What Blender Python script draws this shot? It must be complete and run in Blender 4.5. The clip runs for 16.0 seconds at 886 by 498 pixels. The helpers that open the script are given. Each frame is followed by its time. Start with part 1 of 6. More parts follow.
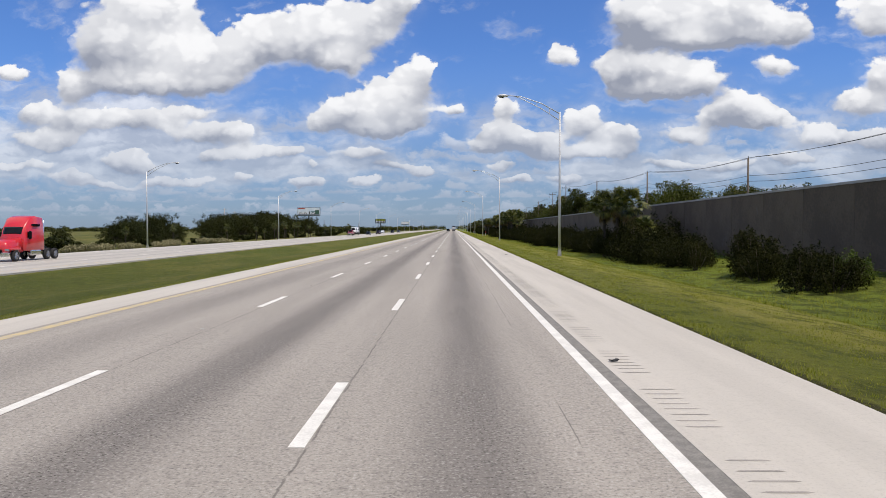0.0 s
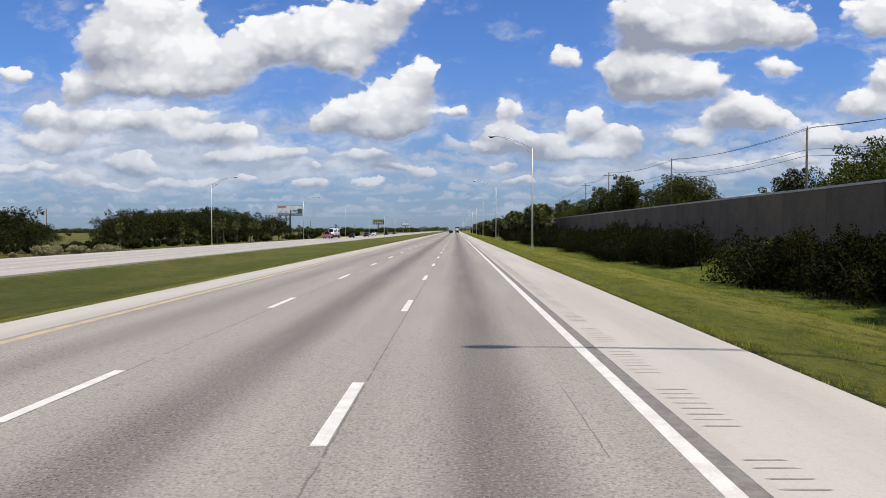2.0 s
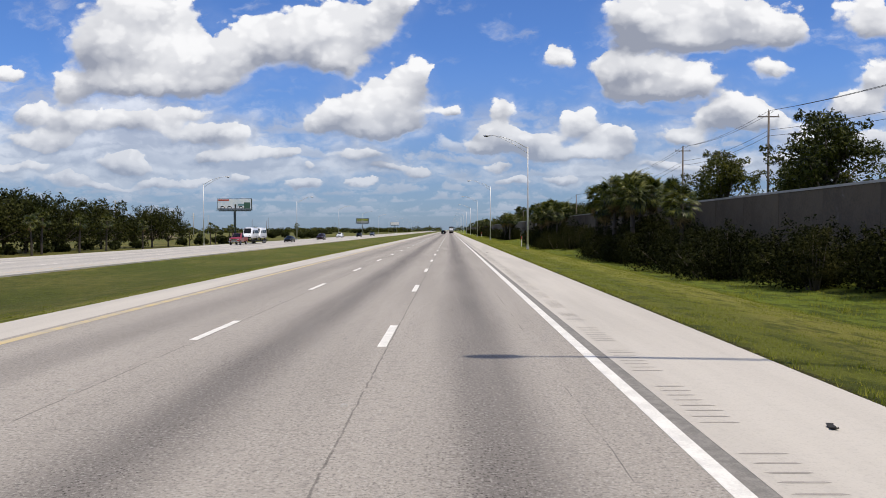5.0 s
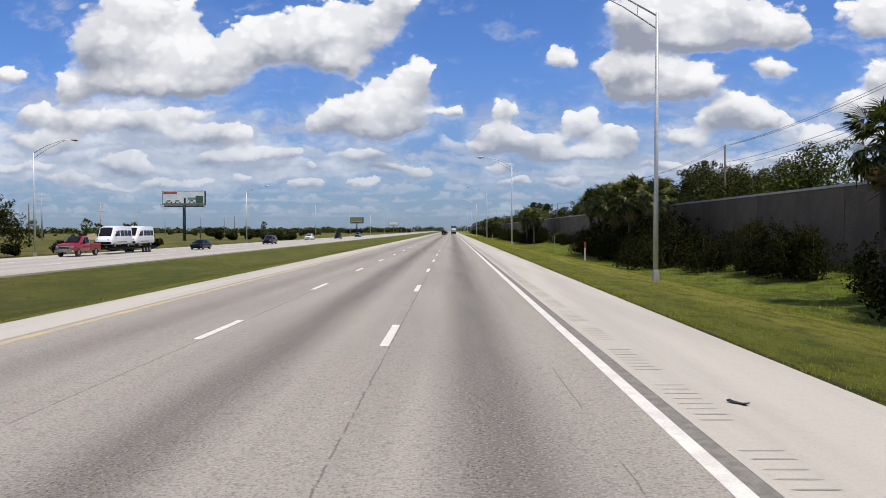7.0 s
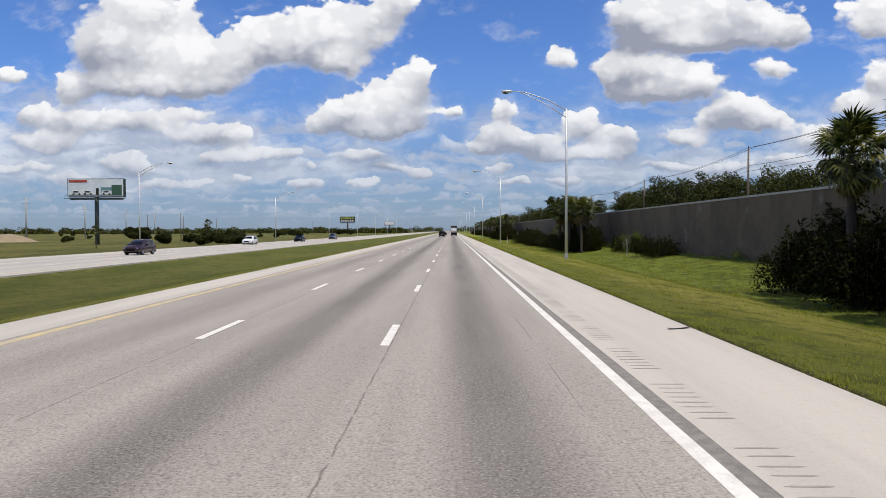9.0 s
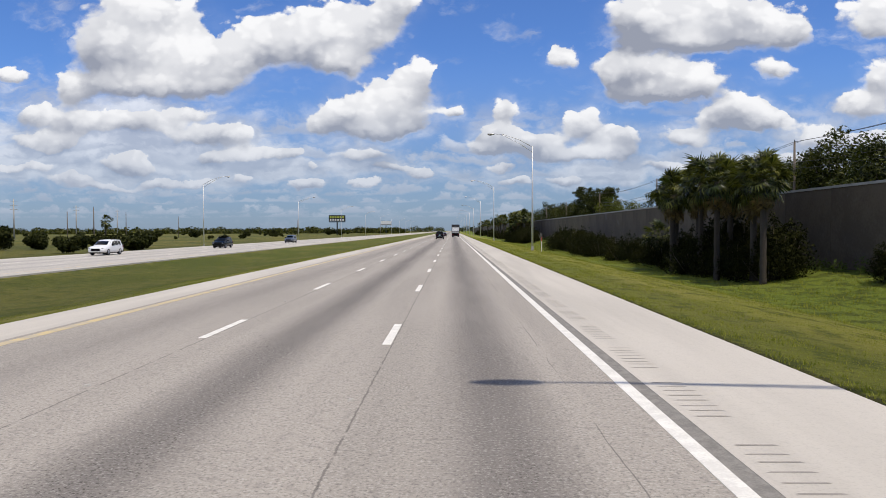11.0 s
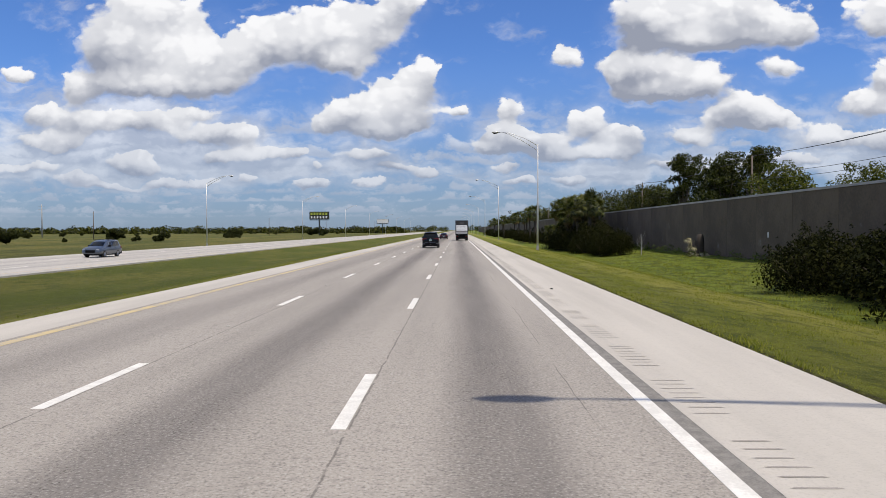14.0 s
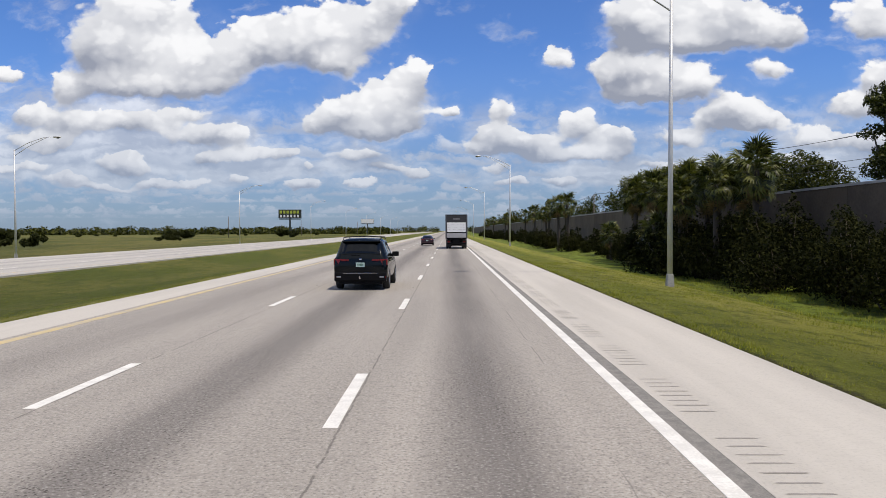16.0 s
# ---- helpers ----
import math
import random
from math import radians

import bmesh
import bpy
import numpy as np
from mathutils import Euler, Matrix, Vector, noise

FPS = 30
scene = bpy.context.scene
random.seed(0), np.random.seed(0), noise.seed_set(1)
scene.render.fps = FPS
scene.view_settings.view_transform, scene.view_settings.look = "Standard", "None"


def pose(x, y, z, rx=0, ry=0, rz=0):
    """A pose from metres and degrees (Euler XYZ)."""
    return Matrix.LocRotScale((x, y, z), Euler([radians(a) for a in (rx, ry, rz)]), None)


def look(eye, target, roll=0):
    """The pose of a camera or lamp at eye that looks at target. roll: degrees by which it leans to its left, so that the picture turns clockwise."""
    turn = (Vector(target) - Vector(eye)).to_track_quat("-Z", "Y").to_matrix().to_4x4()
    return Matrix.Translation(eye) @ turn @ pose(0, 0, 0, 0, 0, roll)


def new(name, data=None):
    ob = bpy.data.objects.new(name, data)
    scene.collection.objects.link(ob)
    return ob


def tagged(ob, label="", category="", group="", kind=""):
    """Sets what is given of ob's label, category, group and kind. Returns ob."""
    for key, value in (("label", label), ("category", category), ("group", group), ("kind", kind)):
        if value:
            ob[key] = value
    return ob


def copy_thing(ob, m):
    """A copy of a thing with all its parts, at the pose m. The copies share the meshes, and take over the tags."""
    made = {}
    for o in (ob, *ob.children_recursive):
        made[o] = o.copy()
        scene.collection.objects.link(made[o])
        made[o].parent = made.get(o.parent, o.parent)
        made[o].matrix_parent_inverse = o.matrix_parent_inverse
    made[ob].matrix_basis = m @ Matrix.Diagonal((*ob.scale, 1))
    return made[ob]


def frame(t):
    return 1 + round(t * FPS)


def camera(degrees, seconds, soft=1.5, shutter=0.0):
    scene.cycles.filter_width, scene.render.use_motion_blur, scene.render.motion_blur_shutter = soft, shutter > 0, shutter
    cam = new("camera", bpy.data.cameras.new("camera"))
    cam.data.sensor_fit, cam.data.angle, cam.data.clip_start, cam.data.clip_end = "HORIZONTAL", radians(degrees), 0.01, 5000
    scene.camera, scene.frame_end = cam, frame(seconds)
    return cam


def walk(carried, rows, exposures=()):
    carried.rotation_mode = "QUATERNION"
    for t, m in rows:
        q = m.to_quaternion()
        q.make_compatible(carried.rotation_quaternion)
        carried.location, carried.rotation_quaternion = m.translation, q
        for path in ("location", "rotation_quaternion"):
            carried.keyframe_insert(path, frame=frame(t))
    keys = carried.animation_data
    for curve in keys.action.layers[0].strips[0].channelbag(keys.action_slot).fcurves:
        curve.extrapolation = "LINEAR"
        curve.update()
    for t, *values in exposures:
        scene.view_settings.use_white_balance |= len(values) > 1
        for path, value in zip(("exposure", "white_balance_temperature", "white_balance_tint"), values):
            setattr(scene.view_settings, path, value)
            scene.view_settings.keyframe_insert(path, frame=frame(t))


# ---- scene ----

cam = camera(62.4, 16.0, soft=0.7)
SPEED = 30.43                      # metres a second, a steady motorway pace
# seconds, sideways metres, yaw, pitch, roll
ROUTE = [
    (0.0, -0.27, 0.78, -1.61, 0.12), (0.5, -0.31, 0.88, -1.55, 0.12), (1.0, -0.34, 0.89, -1.59, 0.12), (1.5, -0.38, 0.89, -1.61, 0.12),
    (2.0, -0.44, 1.01, -1.50, 0.12), (2.5, -0.49, 1.08, -1.47, 0.12), (3.0, -0.54, 0.99, -1.51, 0.12), (3.5, -0.56, 0.57, -1.59, 0.12),
    (4.0, -0.57, 0.50, -1.53, 0.12), (6.5, -0.55, 0.64, -1.49, 0.12), (7.0, -0.56, 0.68, -1.49, 0.12), (7.5, -0.56, 0.66, -1.48, 0.12),
    (8.0, -0.57, 0.74, -1.45, 0.12), (8.5, -0.57, 0.79, -1.49, 0.12), (9.0, -0.56, 0.67, -1.46, 0.12), (9.2, -0.56, 0.75, -1.46, 0.12),
    (11.3, -0.57, 0.75, -1.46, 0.12), (11.5, -0.57, 0.72, -1.45, 0.12), (12.0, -0.57, 0.79, -1.53, 0.12), (12.5, -0.56, 0.85, -1.47, 0.12),
    (13.0, -0.55, 0.92, -1.49, 0.12), (13.5, -0.54, 0.98, -1.51, 0.12), (14.0, -0.53, 1.11, -1.50, 0.12), (14.5, -0.53, 1.03, -1.49, 0.12),
    (15.0, -0.54, 0.85, -1.49, 0.12), (15.5, -0.53, 0.64, -1.48, 0.12), (15.8, -0.53, 0.61, -1.48, 0.12), (16.0, -0.52, 0.44, -1.45, 0.12),
]
EYE = 2.17
walk(cam, [(t, pose(x, -0.1 + SPEED * t, EYE, 90 + p, r, w)) for t, x, w, p, r in ROUTE])

# ---------------------------------------------------------------- light
SUN_FROM = Vector((0.29, -0.275, 1.0)).normalized()
sun_data = bpy.data.lights.new("sun", "SUN")
sun_data.energy, sun_data.angle, sun_data.color = 3.65, radians(0.53), (1.0, 0.90, 0.76)
sun = new("sun", sun_data)
sun.matrix_basis = look(SUN_FROM * 200, (0, 0, 0))
scene.view_settings.exposure = 0.0


class Graph:
    """Short names for building node trees."""

    def __init__(self, tree):
        self.tree = tree

    def node(self, kind, **settings):
        n = self.tree.nodes.new(kind)
        for key, value in settings.items():
            setattr(n, key, value)
        return n

    def wire(self, value, socket):
        if isinstance(value, bpy.types.NodeSocket):
            self.tree.links.new(value, socket)
        elif value is not None:
            socket.default_value = value

    def math(self, op, a, b=None, c=None, clamp=False):
        n = self.node("ShaderNodeMath", operation=op, use_clamp=clamp)
        for v, s in zip((a, b, c), n.inputs):
            self.wire(v, s)
        return n.outputs[0]

    def vec(self, op, a, b=None, c=None):
        n = self.node("ShaderNodeVectorMath", operation=op)
        for v, s in zip((a, b, c), n.inputs):
            self.wire(v, s)
        return n.outputs["Value"] if op in ("DOT_PRODUCT", "LENGTH") else n.outputs["Vector"]

    def mix(self, f, a, b, blend="MIX"):
        n = self.node("ShaderNodeMix", data_type="RGBA", blend_type=blend)
        self.wire(f, n.inputs[0])
        self.wire(a, n.inputs[6])
        self.wire(b, n.inputs[7])
        return n.outputs[2]

    def noise(self, at, scale, detail=4.0, rough=0.55, distort=0.0):
        n = self.node("ShaderNodeTexNoise")
        self.wire(at, n.inputs["Vector"])
        for key, v in (("Scale", scale), ("Detail", detail), ("Roughness", rough), ("Distortion", distort)):
            n.inputs[key].default_value = v
        return n.outputs["Fac"]

    def span(self, v, lo, hi, to_lo=0.0, to_hi=1.0):
        n = self.node("ShaderNodeMapRange")
        for value, s in zip((v, lo, hi, to_lo, to_hi), n.inputs):
            self.wire(value, s)
        return n.outputs[0]

    def smooth(self, v, lo, hi):
        n = self.node("ShaderNodeMapRange", interpolation_type="SMOOTHSTEP")
        for value, s in zip((v, lo, hi, 0.0, 1.0), n.inputs):
            self.wire(value, s)
        return n.outputs[0]


# ---- sky: clear blue with fair-weather cumulus
# each cloud lobe: azimuth and height as tangents from straight ahead, half width, half height
LOBES_WEST = [(-0.424, 0.299, 0.093, 0.039), (-0.47, 0.249, 0.058, 0.039), (-0.397, 0.241, 0.081, 0.04), (-0.32, 0.229, 0.054, 0.039), (-0.463, 0.2, 0.066, 0.023), (-0.362, 0.198, 0.081, 0.023), (-0.185, 0.26, 0.058, 0.045), (-0.123, 0.272, 0.05, 0.042), (-0.073, 0.303, 0.035, 0.031), (-0.154, 0.228, 0.042, 0.019), (-0.254, 0.253, 0.042, 0.035)]
LOBES_LEFT = [(-0.456, 0.094, 0.022, 0.016), (-0.428, 0.096, 0.020, 0.016), (-0.212, 0.104, 0.020, 0.013), (-0.205, 0.062, 0.018, 0.008), (-0.545, 0.112, 0.040, 0.016), (-0.300, 0.132, 0.030, 0.018), (-0.335, 0.092, 0.030, 0.012), (-0.52, 0.066, 0.045, 0.009), (-0.41, 0.066, 0.030, 0.008), (-0.29, 0.072, 0.026, 0.008), (-0.609, 0.215, 0.025, 0.012), (-0.523, 0.191, 0.025, 0.026), (-0.571, 0.156, 0.046, 0.02), (-0.501, 0.144, 0.054, 0.022), (-0.571, 0.125, 0.062, 0.014), (-0.424, 0.148, 0.054, 0.019), (-0.347, 0.129, 0.058, 0.02), (-0.37, 0.16, 0.058, 0.012), (-0.293, 0.102, 0.042, 0.014), (-0.239, 0.107, 0.032, 0.014), (-0.439, 0.086, 0.048, 0.014), (-0.594, 0.083, 0.069, 0.011), (-0.362, 0.063, 0.062, 0.008), (-0.478, 0.056, 0.062, 0.007)]
LOBES_MID = [(-0.047, 0.205, 0.031, 0.029), (-0.078, 0.187, 0.037, 0.027), (-0.123, 0.166, 0.053, 0.028), (-0.076, 0.154, 0.063, 0.023), (-0.155, 0.16, 0.028, 0.023), (-0.107, 0.135, 0.073, 0.014), (-0.123, 0.1, 0.056, 0.015), (-0.123, 0.063, 0.037, 0.007), (-0.2, 0.059, 0.028, 0.008), (-0.188, 0.083, 0.014, 0.009), (-0.044, 0.075, 0.032, 0.011), (-0.185, 0.147, 0.029, 0.015), (-0.092, 0.083, 0.031, 0.008)]
LOBES_EAST = [(0.005, 0.164, 0.017, 0.01), (0.07, 0.164, 0.026, 0.021), (0.053, 0.129, 0.031, 0.022), (0.039, 0.11, 0.026, 0.012), (0.12, 0.11, 0.048, 0.022), (0.093, 0.123, 0.039, 0.02), (0.172, 0.143, 0.032, 0.023), (0.225, 0.121, 0.04, 0.021), (0.198, 0.1, 0.066, 0.012), (0.082, 0.063, 0.031, 0.008), (0.155, 0.067, 0.035, 0.009), (0.063, 0.083, 0.023, 0.011), (0.379, 0.083, 0.046, 0.012)]
LOBES_HIGH = [(0.148, 0.233, 0.022, 0.019), (0.221, 0.214, 0.037, 0.029), (0.275, 0.208, 0.066, 0.032), (0.329, 0.2, 0.048, 0.022), (0.279, 0.183, 0.076, 0.012), (0.252, 0.283, 0.048, 0.039), (0.314, 0.291, 0.081, 0.042), (0.391, 0.283, 0.071, 0.039), (0.453, 0.268, 0.035, 0.026), (0.348, 0.253, 0.104, 0.017), (0.43, 0.214, 0.028, 0.017)]
LOBES_FAR_EAST = [(0.391, 0.164, 0.04, 0.019), (0.364, 0.148, 0.056, 0.019), (0.425, 0.148, 0.042, 0.015), (0.311, 0.125, 0.037, 0.017), (0.294, 0.083, 0.048, 0.01), (0.566, 0.283, 0.045, 0.036), (0.574, 0.198, 0.032, 0.028), (0.545, 0.166, 0.048, 0.019), (0.503, 0.125, 0.058, 0.019), (0.576, 0.112, 0.042, 0.019), (0.464, 0.094, 0.046, 0.011), (0.634, 0.229, 0.046, 0.046), (0.649, 0.137, 0.054, 0.023)]

SKY_TINT = (0.80, 1.12, 1.72)
world = bpy.data.worlds.new("sky")
world.use_nodes = True
scene.world = world
world.node_tree.nodes.clear()
g = Graph(world.node_tree)
way = g.node("ShaderNodeTexCoord").outputs["Generated"]
xyz = g.node("ShaderNodeSeparateXYZ")
g.wire(way, xyz.inputs[0])
ahead = g.math("MAXIMUM", g.math("ABSOLUTE", xyz.outputs[1]), 0.05)
u, v = g.math("DIVIDE", xyz.outputs[0], ahead), g.math("DIVIDE", xyz.outputs[2], ahead)
flat = g.node("ShaderNodeCombineXYZ")
g.wire(u, flat.inputs[0])
g.wire(v, flat.inputs[1])
plane = flat.outputs[0]
squash = g.vec("MULTIPLY", plane, (1.0, 1.35, 1.0))
wobble = g.node("ShaderNodeTexNoise")
g.wire(squash, wobble.inputs["Vector"])
wobble.inputs["Scale"].default_value, wobble.inputs["Detail"].default_value, wobble.inputs["Roughness"].default_value = 13.0, 6.0, 0.60
shift = g.vec("MULTIPLY", g.vec("SUBTRACT", wobble.outputs["Color"], (0.5, 0.5, 0.5)), (0.055, 0.045, 0.0))
bent = g.vec("ADD", plane, shift)


def puffs(scale):
    n = g.node("ShaderNodeTexVoronoi", feature="SMOOTH_F1")
    g.wire(g.vec("ADD", squash, g.vec("SCALE", shift)), n.inputs["Vector"])
    n.inputs["Scale"].default_value, n.inputs["Smoothness"].default_value = scale, 0.6
    return n.outputs["Distance"]


billow = g.noise(squash, 30.0, 6.0, 0.6)
cauli = g.math("SUBTRACT", 0.5, g.math("ADD", g.math("MULTIPLY", puffs(26.0), 0.62), g.math("MULTIPLY", puffs(66.0), 0.38)))
total, lean = 0.0, 0.0
for lu, lv, ru, rv in LOBES_WEST + LOBES_LEFT + LOBES_MID + LOBES_EAST + LOBES_HIGH + LOBES_FAR_EAST:
    rel = g.vec("MULTIPLY_ADD", bent, (1 / ru, 1 / rv, 0), (-lu / ru, -lv / rv, 0))
    w = g.math("POWER", 0.28, g.vec("DOT_PRODUCT", rel, rel))
    total = g.math("ADD", w, total)
    lean = g.math("MULTIPLY_ADD", w, g.vec("DOT_PRODUCT", rel, (0.12, 1, 0)), lean)
in_front = g.smooth(xyz.outputs[1], 0.1, 0.4)
here = g.math("ADD", g.math("SUBTRACT", total, 0.33), g.math("MULTIPLY", g.math("ADD", cauli, -0.10), 0.72))
here = g.math("ADD", here, g.math("MULTIPLY", g.math("SUBTRACT", billow, 0.5), 0.55))
here = g.math("MULTIPLY", here, in_front)
upness = g.math("DIVIDE", lean, g.math("MAXIMUM", total, 0.02))

# small far clouds in rows near the horizon, and clouds of the rest of the sky on a level sheet overhead
band = g.math("MULTIPLY", g.math("SUBTRACT", 1.0, g.smooth(v, 0.13, 0.19)), g.smooth(v, 0.008, 0.03))
band = g.math("MULTIPLY", band, in_front)


def cloud_rows(step, start, seed, least):
    """Flat-based heaps in rows that shrink towards the horizon: how much they cover, and how deep in their shade."""
    sway = g.math("MULTIPLY", g.math("SUBTRACT", g.noise(plane, 6.0, 2.0, 0.5), 0.5), 0.075)
    fray = g.math("MULTIPLY", g.math("SUBTRACT", g.noise(squash, 60.0, 3.0, 0.6), 0.5), 0.012)
    high = g.math("ADD", v, g.math("MULTIPLY", g.math("ADD", sway, fray), g.smooth(v, 0.0, 0.12)))
    level = g.math("ADD", g.math("DIVIDE", g.math("LOGARITHM", g.math("ADD", g.math("MAXIMUM", high, 0.0), 0.05), math.e), step), start)
    row = g.math("FLOOR", level)
    rise = g.math("SUBTRACT", level, row)
    span = g.math("POWER", math.e, g.math("MULTIPLY", row, step))
    along = g.node("ShaderNodeCombineXYZ")
    g.wire(g.math("DIVIDE", u, g.math("MULTIPLY", span, 0.42)), along.inputs[0])
    g.wire(g.math("MULTIPLY_ADD", row, 7.31, seed), along.inputs[1])
    g.wire(g.math("MULTIPLY", rise, 1.1), along.inputs[2])
    heap = g.noise(along.outputs[0], 1.35, 6.0, 0.58)
    field = g.math("MULTIPLY_ADD", g.math("SUBTRACT", 0.42, rise), 0.34, heap)
    there = g.math("MULTIPLY", g.smooth(field, least, least + 0.16), g.math("MULTIPLY", g.smooth(rise, 0.0, 0.16), g.smooth(rise, 1.0, 0.8)))
    deep = g.math("SUBTRACT", 1.0, g.smooth(rise, 0.05, 0.62))
    return there, deep


rows_a, deep_a = cloud_rows(0.27, 0.0, 2.0, 0.50)
rows_b, deep_b = cloud_rows(0.31, 0.45, 31.0, 0.50)
rows = g.math("MULTIPLY", g.math("MAXIMUM", rows_a, rows_b), band)
rows_deep = g.mix(rows_a, deep_b, deep_a)
tall = g.math("ADD", g.math("MAXIMUM", xyz.outputs[2], 0.0), 0.035)
sheet = g.node("ShaderNodeCombineXYZ")
g.wire(g.math("DIVIDE", xyz.outputs[0], tall), sheet.inputs[0])
g.wire(g.math("DIVIDE", xyz.outputs[1], tall), sheet.inputs[1])
sheet_noise = g.noise(sheet.outputs[0], 0.62, 6.0, 0.6)
elsewhere = g.math("MAXIMUM", g.math("SUBTRACT", 1.0, g.smooth(xyz.outputs[1], 0.30, 0.55)), g.smooth(v, 0.36, 0.46))
sheet_cover = g.math("MULTIPLY", g.math("SUBTRACT", sheet_noise, 0.455), 5.0)
sheet_cover = g.math("SUBTRACT", sheet_cover, g.math("MULTIPLY", g.math("SUBTRACT", 1.0, elsewhere), 4.0))
edge = g.math("MULTIPLY", g.span(upness, -0.7, 0.5, 0.62, 0.09), g.math("MULTIPLY_ADD", g.span(v, 0.12, 0.22, 0.6, 0.0), g.smooth(u, -0.02, -0.20), 1.0))
crisp = g.smooth(here, -0.04, edge)
# pale hazy banks that fill the low sky between the heaps: azimuth, height, half width, half height
BANKS = [(-0.50, 0.150, 0.20, 0.055), (-0.36, 0.110, 0.17, 0.045), (-0.55, 0.085, 0.22, 0.030), (-0.115, 0.085, 0.085, 0.028), (0.14, 0.072, 0.14, 0.022), (0.32, 0.085, 0.12, 0.024), (0.52, 0.105, 0.14, 0.040)]
bank = 0.0
for lu, lv, ru, rv in BANKS:
    rel = g.vec("MULTIPLY_ADD", bent, (1 / ru, 1 / rv, 0), (-lu / ru, -lv / rv, 0))
    bank = g.math("ADD", g.math("POWER", 0.36, g.vec("DOT_PRODUCT", rel, rel)), bank)
low_at = g.vec("MULTIPLY", bent, (1.0, 2.1, 1.0))
bank_noise = g.noise(low_at, 10.0, 5.0, 0.58)
bank_cover = g.math("MULTIPLY_ADD", g.math("SUBTRACT", bank_noise, 0.5), 1.7, g.math("MULTIPLY", bank, 0.55))
bank_cover = g.math("MULTIPLY", g.math("MULTIPLY", g.smooth(bank_cover, 0.06, 0.58), 0.74), in_front)
bank_shade = g.smooth(g.noise(g.vec("ADD", low_at, (0.0, 0.03, 0.0)), 15.0, 4.0, 0.5), 0.36, 0.62)
cover = g.math("MAXIMUM", crisp, g.math("MULTIPLY", g.smooth(sheet_cover, 0.0, 0.5), 0.8))
cover = g.math("MAXIMUM", cover, g.math("MULTIPLY", rows, 0.62))
cover = g.math("MAXIMUM", cover, bank_cover)
veil = g.math("MULTIPLY", g.math("MULTIPLY", g.smooth(total, 0.05, 0.40), g.span(v, 0.14, 0.22, 1.0, 0.12)), g.span(billow, 0.3, 0.7, 0.05, 0.55))
cover = g.math("MAXIMUM", cover, g.math("MULTIPLY", veil, in_front))
soft_noise = g.noise(squash, 11.0, 3.0, 0.5)
under = g.smooth(g.math("ADD", g.math("MULTIPLY", upness, -1.0), g.math("MULTIPLY", g.math("SUBTRACT", soft_noise, 0.5), -1.5)), -0.42, 0.72)
folds = g.math("MULTIPLY", g.smooth(cauli, 0.14, -0.10), 0.20)
shade = g.math("ADD", g.math("MULTIPLY", under, 1.0), folds)
rows_shade = g.mix(g.math("SUBTRACT", 1.0, g.math("MULTIPLY", rows, 0.55)), g.math("MULTIPLY", rows_deep, 0.85), g.math("MULTIPLY", bank_shade, 0.66))
shade = g.mix(crisp, rows_shade, shade)
shade = g.math("MAXIMUM", shade, g.math("MULTIPLY", g.smooth(sheet_cover, 0.3, 1.4), 0.4), clamp=True)
nishita = g.node("ShaderNodeTexSky", sky_type="NISHITA", sun_disc=False, sun_elevation=math.asin(SUN_FROM.z),
                 sun_rotation=math.atan2(SUN_FROM.x, SUN_FROM.y), altitude=10.0, air_density=1.0, dust_density=0.4, ozone_density=4.0)
blue = g.vec("MULTIPLY", nishita.outputs[0], SKY_TINT)
blue = g.mix(1.0, blue, g.mix(g.smooth(v, 0.0, 0.22), (0.70, 0.68, 0.66, 1), (1, 1, 1, 1)), "MULTIPLY")
cloud = g.mix(shade, (12.4, 12.4, 12.6, 1), (4.1, 4.45, 5.5, 1))
haze = g.math("SUBTRACT", 1.0, g.smooth(v, 0.0, 0.20))
cloud = g.mix(g.math("MULTIPLY", haze, 0.65), cloud, (4.1, 5.2, 7.2, 1))
low_haze = g.math("MULTIPLY", g.math("SUBTRACT", 1.0, g.smooth(v, 0.02, 0.26)), 0.42)
blue = g.mix(low_haze, blue, (4.0, 5.1, 7.2, 1))
sky = g.mix(cover, blue, cloud)
back = g.node("ShaderNodeBackground")
g.wire(sky, back.inputs[0])
back.inputs[1].default_value = 0.077
g.wire(back.outputs[0], g.node("ShaderNodeOutputWorld").inputs[0])


